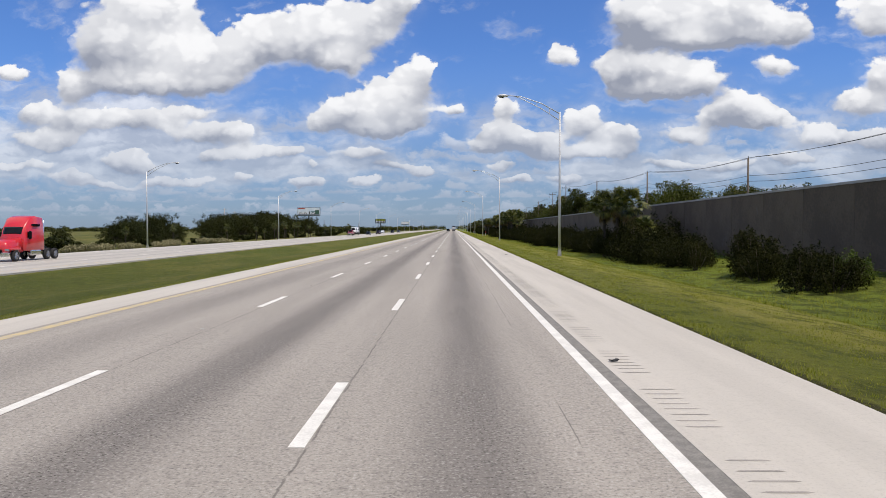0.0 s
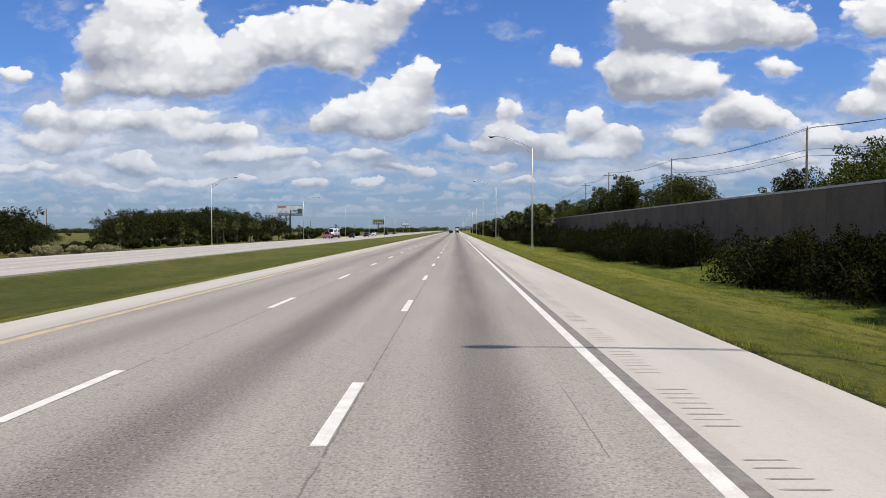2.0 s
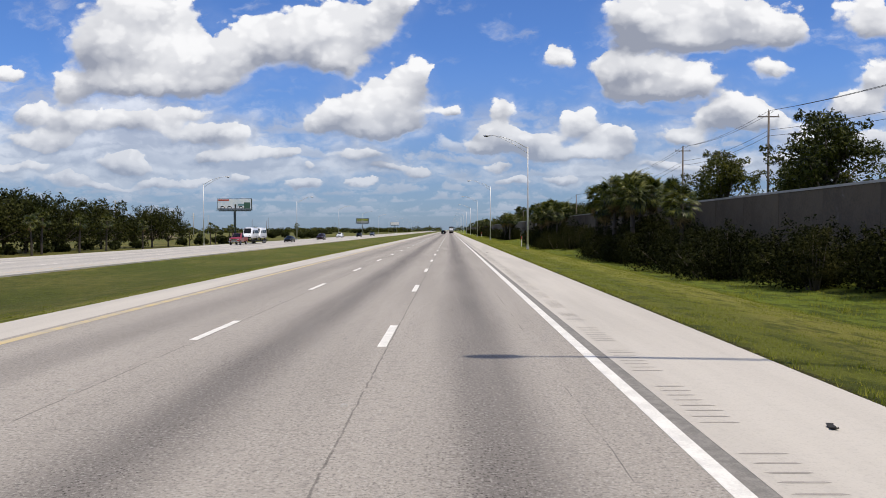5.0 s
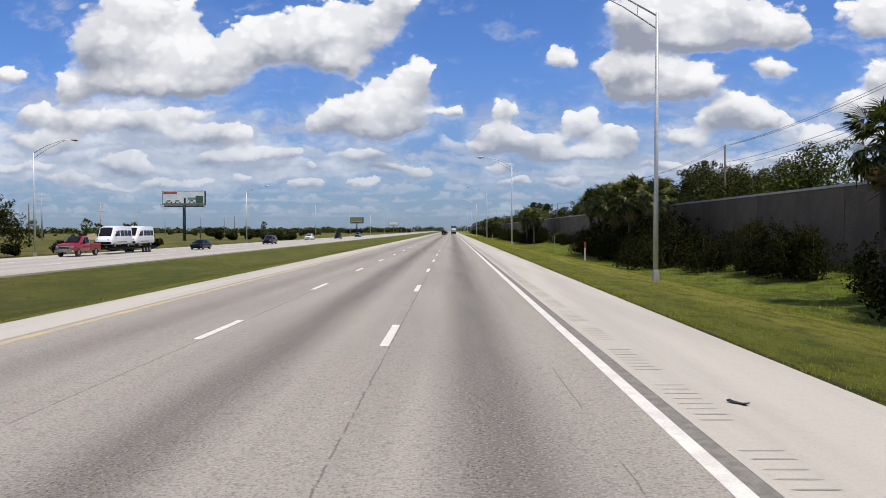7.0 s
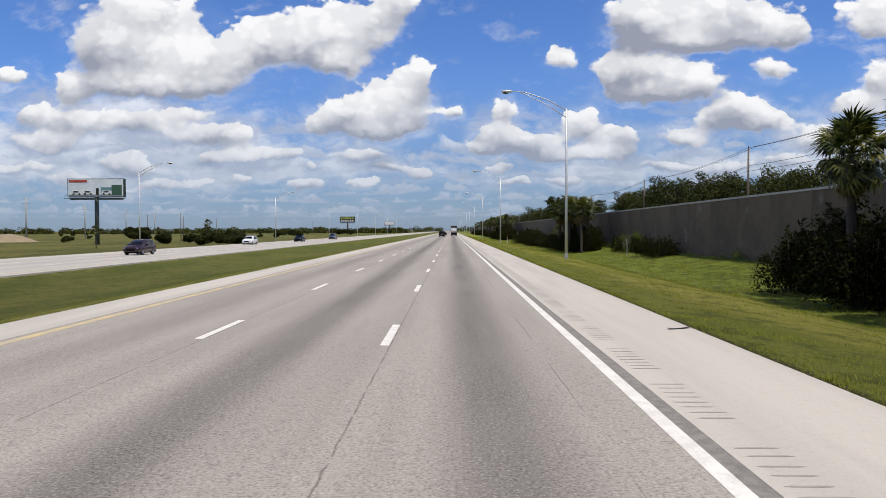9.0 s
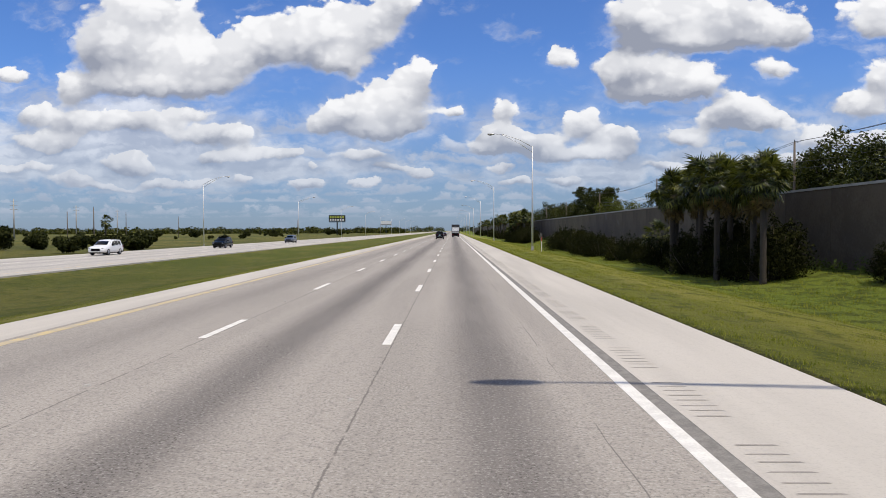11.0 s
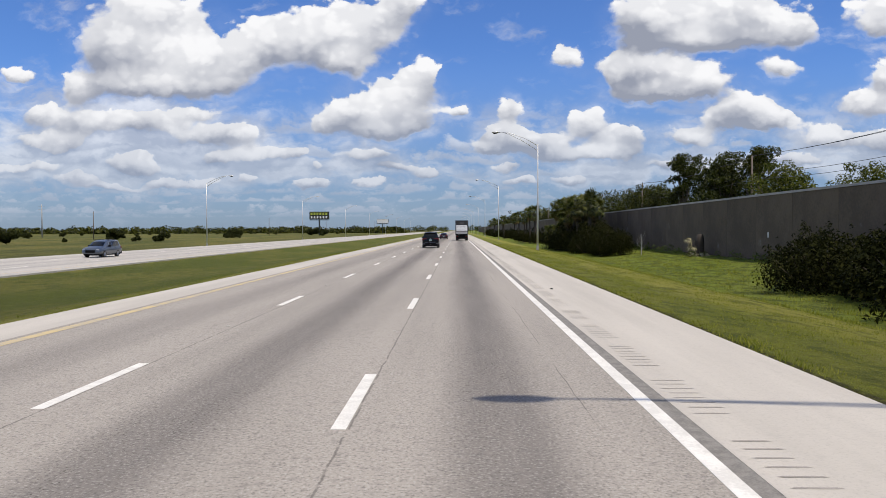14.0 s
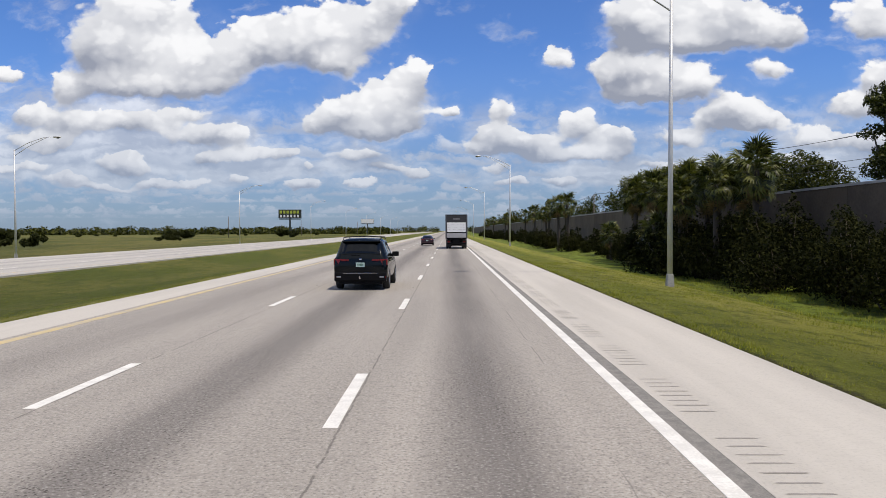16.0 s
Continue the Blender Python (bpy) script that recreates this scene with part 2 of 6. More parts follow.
# ---------------------------------------------------------------- materials
def material(name, colour, rough=0.7, metal=0.0, dark=None, scale=4.0, fine=40.0, amount=0.5, bump=0.2, bump_scale=60.0, bump_depth=0.01,
             coat=0.0, transmission=0.0, random_tint=0.0, spec=0.5, patches=None):
    """A painted, woven or mineral surface: two scales of colour variation and a fine relief."""
    m = bpy.data.materials.new(name)
    m.use_nodes = True
    q = Graph(m.node_tree)
    bsdf = m.node_tree.nodes["Principled BSDF"]
    place = q.node("ShaderNodeTexCoord").outputs["Object"]
    dark = dark or tuple(c * 0.6 for c in colour)
    n1, n2 = q.noise(place, scale, 4), q.noise(place, fine, 3)
    blend = q.math("MULTIPLY", q.math("ADD", q.math("MULTIPLY", n1, 0.6), q.math("MULTIPLY", n2, 0.4)), 1.0)
    col = q.mix(q.math("MULTIPLY", q.smooth(blend, 0.38, 0.62), amount), (*colour, 1), (*dark, 1))
    if patches:
        spot = q.math("MULTIPLY", q.smooth(q.noise(q.node("ShaderNodeNewGeometry").outputs["Position"], 0.33, 4, 0.6), 0.64, 0.72), q.smooth(n2, 0.35, 0.6))
        col = q.mix(q.math("MULTIPLY", spot, 0.6), col, (*patches, 1))
    if random_tint:
        luck = q.node("ShaderNodeObjectInfo").outputs["Random"]
        col = q.mix(1.0, col, q.mix(luck, (1 - random_tint,) * 3 + (1,), (1 + random_tint * 0.4,) * 3 + (1,)), "MULTIPLY")
    q.wire(col, bsdf.inputs["Base Color"])
    bsdf.inputs["Roughness"].default_value = rough
    bsdf.inputs["Metallic"].default_value = metal
    bsdf.inputs["Coat Weight"].default_value = coat
    bsdf.inputs["Transmission Weight"].default_value = transmission
    bsdf.inputs["Specular IOR Level"].default_value = spec
    if bump:
        b = q.node("ShaderNodeBump")
        b.inputs["Strength"].default_value, b.inputs["Distance"].default_value = bump, bump_depth
        q.wire(q.noise(place, bump_scale, 3), b.inputs["Height"])
        q.wire(b.outputs[0], bsdf.inputs["Normal"])
    return m


def leaf_material(name, colour, dark, rough=0.5, glow=0.35, gloss=0.12, spread=1.0):
    """Foliage: diffuse and translucent, varied from leaf to leaf and from plant to plant."""
    m = bpy.data.materials.new(name)
    m.use_nodes = True
    q = Graph(m.node_tree)
    bsdf = m.node_tree.nodes["Principled BSDF"]
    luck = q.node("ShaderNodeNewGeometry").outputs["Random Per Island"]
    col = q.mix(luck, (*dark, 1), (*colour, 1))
    own = q.node("ShaderNodeObjectInfo").outputs["Random"]
    col = q.mix(1.0, col, q.mix(own, tuple(1 - spread * d for d in (0.25, 0.20, 0.25)) + (1,), tuple(1 + spread * d for d in (0.20, 0.15, 0.0)) + (1,)), "MULTIPLY")
    q.wire(col, bsdf.inputs["Base Color"])
    bsdf.inputs["Roughness"].default_value = rough
    bsdf.inputs["Specular IOR Level"].default_value = gloss
    tr = q.node("ShaderNodeBsdfTranslucent")
    q.wire(q.mix(1.0, col, (1.3, 1.5, 0.6, 1), "MULTIPLY"), tr.inputs[0])
    mixed = q.node("ShaderNodeMixShader")
    mixed.inputs[0].default_value = glow
    q.wire(bsdf.outputs[0], mixed.inputs[1])
    q.wire(tr.outputs[0], mixed.inputs[2])
    q.wire(mixed.outputs[0], m.node_tree.nodes["Material Output"].inputs[0])
    return m


def road_material(name, base, polished, bands, width, seams=(), hair=(), gritty=1.0):
    """Worn grey road: stone speckle, patches, and the dark band that dripping engines leave mid-lane."""
    m = bpy.data.materials.new(name)
    m.use_nodes = True
    q = Graph(m.node_tree)
    bsdf = m.node_tree.nodes["Principled BSDF"]
    place = q.node("ShaderNodeTexCoord").outputs["Object"]
    sep = q.node("ShaderNodeSeparateXYZ")
    q.wire(place, sep.inputs[0])
    long_at = q.vec("MULTIPLY", place, (1.0, 0.06, 1.0))
    patch = q.noise(long_at, 0.9, 4)
    speck = q.noise(place, 26.0, 2, 0.7)
    grit = q.noise(place, 7.0, 3, 0.6)
    col = q.mix(q.smooth(patch, 0.35, 0.68), (*base, 1), tuple(c * 0.86 for c in base) + (1,))
    stain = None
    for x, deep in bands:
        off = q.math("ABSOLUTE", q.math("SUBTRACT", sep.outputs[0], x))
        one = q.math("MULTIPLY", q.math("SUBTRACT", 1.0, q.smooth(off, 0.05, width)), deep)
        stain = one if stain is None else q.math("MAXIMUM", stain, one)
    if stain is not None:
        stain = q.math("MULTIPLY", stain, q.span(q.noise(q.vec("MULTIPLY", place, (2.0, 0.1, 1)), 1.0, 3), 0.25, 0.7, 0.7, 1.0))
        col = q.mix(stain, col, (*polished, 1))
    col = q.mix(q.math("MULTIPLY", q.smooth(speck, 0.53, 0.66), 0.40 * gritty), col, (0.10, 0.095, 0.09, 1))
    col = q.mix(q.math("MULTIPLY", q.smooth(speck, 0.46, 0.34), 0.20 * gritty), col, (0.62, 0.60, 0.56, 1))
    col = q.mix(q.math("MULTIPLY", q.smooth(grit, 0.5, 0.72), 0.26 * gritty), col, (0.14, 0.13, 0.12, 1))
    pit = q.smooth(q.noise(place, 21.0, 4, 0.75), 0.54, 0.60)
    cells = q.node("ShaderNodeTexVoronoi")
    q.wire(place, cells.inputs["Vector"])
    cells.inputs["Scale"].default_value = 27.0
    some = q.node("ShaderNodeSeparateColor")
    q.wire(cells.outputs["Color"], some.inputs[0])
    hole = q.math("MULTIPLY", q.smooth(cells.outputs["Distance"], 0.40, 0.20), q.smooth(some.outputs[0], 0.62, 0.80))
    pit = q.math("MAXIMUM", q.math("MULTIPLY", pit, 0.6), hole)
    worn = q.span(q.noise(q.vec("MULTIPLY", place, (1.0, 0.25, 1)), 0.8, 4), 0.38, 0.60, 0.25, 1.0)
    if stain is not None:
        worn = q.math("MULTIPLY", worn, q.span(stain, 0.0, 1.0, 0.30, 1.0))
    col = q.mix(q.math("MULTIPLY", q.math("MULTIPLY", pit, worn), 1.15 * max(0.0, gritty - 0.28)), col, (0.055, 0.048, 0.040, 1))
    for x in seams:
        wander = q.math("MULTIPLY", q.math("SUBTRACT", q.noise(place, 2.2, 6, 0.75), 0.5), 0.10)
        off = q.math("ABSOLUTE", q.math("ADD", q.math("SUBTRACT", sep.outputs[0], x), wander))
        crack = q.math("MULTIPLY", q.math("SUBTRACT", 1.0, q.smooth(off, 0.005, 0.020)), q.smooth(q.noise(place, 2.3, 3), 0.36, 0.5))
        col = q.mix(q.math("MULTIPLY", crack, 0.6), col, (0.08, 0.073, 0.066, 1))
    for x in hair:
        off = q.math("ABSOLUTE", q.math("ADD", q.math("SUBTRACT", sep.outputs[0], x), q.math("MULTIPLY", q.math("SUBTRACT", q.noise(place, 0.8, 3), 0.5), 0.08)))
        crack = q.math("MULTIPLY", q.math("SUBTRACT", 1.0, q.smooth(off, 0.003, 0.012)), q.smooth(q.noise(place, 0.35, 3), 0.46, 0.56))
        col = q.mix(q.math("MULTIPLY", crack, 0.6), col, (0.08, 0.075, 0.07, 1))
    q.wire(col, bsdf.inputs["Base Color"])
    bsdf.inputs["Roughness"].default_value = 0.85
    bsdf.inputs["Specular IOR Level"].default_value = 0.25
    b = q.node("ShaderNodeBump")
    b.inputs["Strength"].default_value, b.inputs["Distance"].default_value = 0.5, 0.008
    q.wire(speck, b.inputs["Height"])
    q.wire(b.outputs[0], bsdf.inputs["Normal"])
    return m


def grass_material(name, rich, dry, dark):
    m = bpy.data.materials.new(name)
    m.use_nodes = True
    q = Graph(m.node_tree)
    bsdf = m.node_tree.nodes["Principled BSDF"]
    place = q.node("ShaderNodeTexCoord").outputs["Object"]
    big = q.noise(q.vec("MULTIPLY", place, (1.0, 0.35, 1.0)), 0.22, 4, 0.6)
    mid = q.noise(q.vec("MULTIPLY", place, (1.0, 0.5, 1.0)), 1.3, 5, 0.65)
    fine = q.noise(place, 24.0, 4, 0.75)
    col = q.mix(q.smooth(big, 0.36, 0.66), (*rich, 1), (*dry, 1))
    sep = q.node("ShaderNodeSeparateXYZ")
    q.wire(place, sep.inputs[0])
    wander = q.math("ADD", sep.outputs[0], q.math("MULTIPLY", q.math("SUBTRACT", mid, 0.5), 4.0))
    median = q.math("MULTIPLY", q.smooth(wander, -29.0, -27.0), q.smooth(wander, -12.5, -16.0))
    col = q.mix(q.math("MULTIPLY", median, 0.85), col, q.mix(q.smooth(big, 0.4, 0.6), (0.070, 0.088, 0.013, 1), (0.115, 0.115, 0.024, 1)))
    verge = q.math("MULTIPLY", q.smooth(sep.outputs[0], 4.0, 4.7), q.smooth(sep.outputs[0], 60.0, 40.0))
    near_edge = q.math("MULTIPLY", verge, q.smooth(wander, 7.6, 5.2))
    col = q.mix(q.math("MULTIPLY", near_edge, 0.7), col, (0.166, 0.184, 0.024, 1))
    bank = q.math("MULTIPLY", q.math("MULTIPLY", verge, q.smooth(wander, 6.5, 8.5)), q.smooth(wander, 13.0, 10.5))
    col = q.mix(q.math("MULTIPLY", bank, 0.6), col, (0.31, 0.295, 0.056, 1))
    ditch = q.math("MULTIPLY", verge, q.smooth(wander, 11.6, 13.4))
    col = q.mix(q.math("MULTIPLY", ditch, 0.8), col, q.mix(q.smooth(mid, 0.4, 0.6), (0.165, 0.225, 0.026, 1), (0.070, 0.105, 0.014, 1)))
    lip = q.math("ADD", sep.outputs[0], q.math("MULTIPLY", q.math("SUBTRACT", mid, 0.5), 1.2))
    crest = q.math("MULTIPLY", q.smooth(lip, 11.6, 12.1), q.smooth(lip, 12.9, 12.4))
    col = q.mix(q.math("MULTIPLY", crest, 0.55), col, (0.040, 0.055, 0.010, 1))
    lush = q.math("MULTIPLY", q.math("MULTIPLY", verge, q.smooth(lip, 5.6, 6.4)), q.smooth(lip, 8.2, 7.2))
    col = q.mix(q.math("MULTIPLY", lush, 0.28), col, (0.085, 0.115, 0.014, 1))
    pasture = q.mix(q.smooth(q.noise(q.vec("MULTIPLY", place, (0.4, 0.12, 1)), 0.11, 5, 0.6), 0.38, 0.62), (0.165, 0.145, 0.040, 1), (0.080, 0.085, 0.022, 1))
    scrub = q.smooth(q.noise(q.vec("MULTIPLY", place, (0.5, 0.16, 1)), 0.34, 5, 0.65), 0.54, 0.64)
    pasture = q.mix(q.math("MULTIPLY", scrub, 0.8), pasture, (0.034, 0.042, 0.014, 1))
    col = q.mix(q.smooth(wander, -52.0, -58.0), col, pasture)
    ragged = q.math("ADD", sep.outputs[0], q.math("MULTIPLY", q.math("SUBTRACT", q.noise(place, 2.6, 4, 0.7), 0.5), 0.55))
    soil = q.math("MAXIMUM", q.math("MULTIPLY", q.smooth(ragged, 5.06, 4.90), q.smooth(ragged, 4.4, 4.5)), q.math("MULTIPLY", q.smooth(ragged, -11.5, -11.3), q.smooth(ragged, -10.7, -10.8)))
    col = q.mix(q.math("MULTIPLY", soil, 0.85), col, (0.055, 0.048, 0.022, 1))
    col = q.mix(q.math("MULTIPLY", q.smooth(mid, 0.46, 0.64), 0.75), col, (*dark, 1))
    clump = q.noise(q.vec("MULTIPLY", place, (1.0, 0.75, 1.0)), 6.5, 5, 0.70)
    col = q.mix(q.math("MULTIPLY", q.smooth(clump, 0.53, 0.70), 0.40), col, tuple(min(1.0, 1.75 * c) for c in rich) + (1,))
    col = q.mix(q.math("MULTIPLY", q.smooth(clump, 0.46, 0.32), 0.45), col, tuple(c * 0.7 for c in dark) + (1,))
    col = q.mix(q.math("MULTIPLY", q.smooth(fine, 0.45, 0.75), 0.52), col, tuple(c * 0.45 for c in dark) + (1,))
    q.wire(col, bsdf.inputs["Base Color"])
    bsdf.inputs["Roughness"].default_value = 0.9
    bsdf.inputs["Specular IOR Level"].default_value = 0.15
    b = q.node("ShaderNodeBump")
    b.inputs["Strength"].default_value, b.inputs["Distance"].default_value = 1.0, 0.12
    q.wire(q.math("ADD", fine, mid), b.inputs["Height"])
    q.wire(b.outputs[0], bsdf.inputs["Normal"])
    return m


ROAD = road_material("worn_asphalt", (0.372, 0.340, 0.297), (0.172, 0.156, 0.140), ((-0.02, 1.0), (-3.74, 1.0), (-7.45, 0.45)), 1.05, (-1.72, -5.55), (1.02,), 1.35)
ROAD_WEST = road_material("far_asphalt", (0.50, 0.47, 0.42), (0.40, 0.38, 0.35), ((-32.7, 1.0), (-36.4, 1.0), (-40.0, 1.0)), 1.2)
SHOULDER = road_material("pale_shoulder", (0.525, 0.490, 0.432), (0.4, 0.39, 0.37), (), 1.0, gritty=0.3)
STRIP = material("dark_joint_strip", (0.25, 0.235, 0.21), 0.9, scale=6.0, fine=45.0, amount=0.8, bump=0.3)
WHITE_PAINT = material("road_paint_white", (0.78, 0.76, 0.70), 0.7, dark=(0.42, 0.40, 0.36), scale=3.0, fine=30, amount=0.42)
YELLOW_PAINT = material("road_paint_yellow", (0.58, 0.455, 0.22), 0.7, dark=(0.42, 0.37, 0.28), scale=2.0, amount=1.0)
GRASS = grass_material("mown_grass", (0.205, 0.220, 0.028), (0.315, 0.285, 0.072), (0.072, 0.088, 0.014))
BLADE = leaf_material("grass_blades", (0.285, 0.28, 0.062), (0.12, 0.145, 0.026), 0.8, 0.28, 0.05)
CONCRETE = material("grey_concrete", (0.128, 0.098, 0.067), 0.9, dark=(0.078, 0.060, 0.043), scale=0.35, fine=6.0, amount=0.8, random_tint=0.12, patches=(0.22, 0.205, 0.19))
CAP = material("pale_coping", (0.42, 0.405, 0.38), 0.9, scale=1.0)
GALV = material("galvanised_steel", (0.62, 0.63, 0.64), 0.45, 0.25, scale=2.0, fine=20, amount=0.35, bump=0.05)
BASE_METAL = material("cast_aluminium", (0.36, 0.355, 0.34), 0.6, 0.2, scale=3.0, fine=25, amount=0.6)
WOOD_POLE = material("weathered_pole_wood", (0.16, 0.13, 0.105), 0.9, scale=1.5, fine=25)
WIRE = material("black_cable", (0.03, 0.03, 0.03), 0.6, bump=0)
PALM_BARK = material("dark_palm_bark", (0.062, 0.050, 0.040), 0.95, scale=3.0, fine=20, bump=0.8, bump_depth=0.03)
BARK = material("grey_bark", (0.105, 0.085, 0.066), 0.95, scale=3.0, fine=20, bump=0.8, bump_depth=0.03)
PALM_LEAF = leaf_material("palm_fan", (0.135, 0.145, 0.042), (0.014, 0.020, 0.006), 0.42, 0.12, 0.28, 2.6)
DEAD_LEAF = leaf_material("dead_palm_fan", (0.20, 0.145, 0.075), (0.085, 0.060, 0.033), 0.8, 0.1)
OAK_LEAF = leaf_material("tree_leaf", (0.088, 0.092, 0.016), (0.010, 0.016, 0.005), 0.5, 0.12)
# near-black leaf colour: the deep shade of the thickets is put into it
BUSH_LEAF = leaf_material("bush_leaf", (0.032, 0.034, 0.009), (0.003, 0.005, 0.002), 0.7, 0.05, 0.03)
FIELD_LEAF = leaf_material("field_scrub_leaf", (0.058, 0.062, 0.018), (0.008, 0.012, 0.004), 0.6, 0.08, 0.05)
DRY_LEAF = leaf_material("dry_brush_leaf", (0.42, 0.38, 0.25), (0.10, 0.095, 0.05), 0.8, 0.1)
# leaf colour lowered as well, to hold the shade beneath the palms
LOOSE_LEAF = leaf_material("loose_shrub_leaf", (0.046, 0.045, 0.013), (0.010, 0.013, 0.004), 0.7, 0.10, 0.05)
YELLOW_LEAF = leaf_material("yellow_green_leaf", (0.125, 0.135, 0.025), (0.020, 0.030, 0.007), 0.5, 0.18)
YOUNG_LEAF = leaf_material("young_leaf", (0.15, 0.18, 0.035), (0.045, 0.07, 0.013), 0.5, 0.3)
BLACK_PAINT = material("black_car_paint", (0.004, 0.006, 0.008), 0.12, bump=0, amount=0.1, spec=0.22)
GLASS_DARK = material("tinted_glass", (0.004, 0.005, 0.006), 0.04, bump=0, amount=0.0, spec=0.32)
TYRE = material("tyre_rubber", (0.025, 0.025, 0.025), 0.9, bump=0.2)
ALLOY = material("alloy_rim", (0.5, 0.5, 0.52), 0.3, 0.9, bump=0)
CHROME = material("chrome", (0.75, 0.75, 0.77), 0.12, 1.0, bump=0, amount=0.0)
RED_LAMP = material("red_lamp_lens", (0.15, 0.005, 0.007), 0.16, bump=0, amount=0.5, dark=(0.06, 0.003, 0.004), fine=18.0)
PLASTIC = material("black_plastic", (0.006, 0.006, 0.007), 0.6, bump=0.1, spec=0.10)
RED_PAINT = material("red_cab_paint", (0.62, 0.022, 0.03), 0.3, coat=0.8, bump=0, amount=0.15)
VAN_WHITE = material("white_vehicle_paint", (0.78, 0.79, 0.80), 0.3, coat=0.6, bump=0, dark=(0.6, 0.6, 0.6), amount=0.2)
GREY_BLUE = material("blue_grey_car_paint", (0.045, 0.060, 0.090), 0.3, coat=0.8, bump=0, amount=0.1)
PLATE = material("number_plate", (0.42, 0.56, 0.53), 0.5, bump=0, amount=0.2)
INK = material("dark_ink", (0.03, 0.10, 0.07), 0.6, bump=0)
SIGN_FRAME = material("dark_green_steel", (0.05, 0.07, 0.07), 0.6, bump=0.05)


# ---------------------------------------------------------------- building helpers
def thing(name, place, label, category, group="", kind=""):
    """An empty at the base of a thing, to carry its parts."""
    ob = new(name)
    ob.empty_display_size = 0.3
    ob.matrix_basis = place
    return tagged(ob, label, category, group, kind)


def finish(bm, name, mat, smooth=False):
    me = bpy.data.meshes.new(name)
    if smooth:
        for f in bm.faces:
            f.smooth = True
    bm.to_mesh(me)
    bm.free()
    for one in (mat if isinstance(mat, (list, tuple)) else [mat]):
        me.materials.append(one)
    return me


def part(name, bm, mat, parent, label="", smooth=False):
    ob = new(name, finish(bm, name, mat, smooth))
    ob.parent = parent
    if label:
        ob["label"] = label
    return ob


def alone(name, bm, mat, label, category="", group="", kind="", smooth=False):
    return tagged(new(name, finish(bm, name, mat, smooth)), label, category, group, kind)


def box(bm, x0, x1, y0, y1, z0, z1, bevel=0.0, mat=0):
    made = bmesh.ops.create_cube(bm, size=1.0, matrix=Matrix.Translation(((x0 + x1) / 2, (y0 + y1) / 2, (z0 + z1) / 2)) @ Matrix.Diagonal((x1 - x0, y1 - y0, z1 - z0, 1)))
    verts = made["verts"]
    if bevel:
        edges = list({e for v in verts for e in v.link_edges})
        bmesh.ops.bevel(bm, geom=edges, offset=bevel, segments=2, affect="EDGES", profile=0.6)
    elif mat:
        for f in {f for v in verts for f in v.link_faces}:
            f.material_index = mat
    return bm


def tube(bm, points, radii, sides=8, cap=True):
    """A round bar through the points."""
    rings = []
    points = [Vector(p) for p in points]
    radii = radii if isinstance(radii, (list, tuple)) else [radii] * len(points)
    for i, (p, r) in enumerate(zip(points, radii)):
        d = (points[min(i + 1, len(points) - 1)] - points[max(i - 1, 0)]).normalized()
        side = d.cross(Vector((0, 1, 0.1) if abs(d.z) > 0.7 else (0, 0, 1))).normalized()
        up = side.cross(d)
        rings.append([bm.verts.new(p + side * (r * math.cos(a)) + up * (r * math.sin(a))) for a in (2 * math.pi * k / sides for k in range(sides))])
    for a, b in zip(rings, rings[1:]):
        for k in range(sides):
            bm.faces.new((a[k], a[(k + 1) % sides], b[(k + 1) % sides], b[k]))
    if cap:
        bm.faces.new(list(reversed(rings[0])))
        bm.faces.new(rings[-1])
    return bm


def raw(name, verts, faces, mat, smooth=False):
    me = bpy.data.meshes.new(name)
    me.from_pydata(verts, [], faces)
    for one in (mat if isinstance(mat, (list, tuple)) else [mat]):
        me.materials.append(one)
    if smooth:
        me.polygons.foreach_set("use_smooth", [True] * len(me.polygons))
    me.update()
    return me


# ---------------------------------------------------------------- ground
START, END = -40.0, 1500.0
PROFILE_X = [-4600, -1500, -500, -200, -90, -60, -54, -50, -45.3, -28, -25, -21, -17, -13.5, -11.15, 4.78, 6, 8.6, 10, 11.8, 12.7, 14, 17, 20, 22, 24, 30, 60, 200, 800, 4600]
PROFILE_Z = [-1.3, -1.3, -1.3, -1.25, -1.3, -1.3, -1.2, -0.9, -0.66, -0.66, -0.95, -1.2, -0.95, -0.4, -0.03, -0.03, -0.08, -0.3, -0.5, -0.78, -1.08, -1.22, -1.2, -0.85, -0.5, -0.3, -0.2, -0.2, -0.2, -0.2, -0.2]


def ground_z(x, y=0.0):
    z = float(np.interp(x, PROFILE_X, PROFILE_Z))
    if 5.5 < x < 23 or -27 < x < -12:
        z += 0.09 * noise.noise((x * 0.25, y * 0.12, 3.0)) * min(1.0, (x - 5.5) / 3 if x > 0 else 1.0)
    if -11.2 < x < 4.8 or -45.4 < x < -27.9:
        z -= 0.06
    return z


def build_ground():
    xs = sorted(set(PROFILE_X + [-11.25, -11.0, 4.7, 4.85, -27.85, -28.1, -45.2, -45.5] + [round(5.5 + 0.75 * k, 2) for k in range(25)] + [-27 + 1.0 * k for k in range(16)]))
    ys = [-4000, -1000, -200] + [START + 4.0 * k for k in range(176)] + [700, 800, 950, 1150, 1500, 2000, 3000, 4900]
    verts = [(x, y, ground_z(x, y)) for y in ys for x in xs]
    n = len(xs)
    heights = np.array([p[2] for p in verts]).reshape(len(ys), n)
    faces = [(j * n + i, j * n + i + 1, (j + 1) * n + i + 1, (j + 1) * n + i) for j in range(len(ys) - 1) for i in range(n - 1)]
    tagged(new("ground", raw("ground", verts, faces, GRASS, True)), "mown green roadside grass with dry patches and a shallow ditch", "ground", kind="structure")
    return np.array(xs, dtype=float), np.array(ys, dtype=float), heights


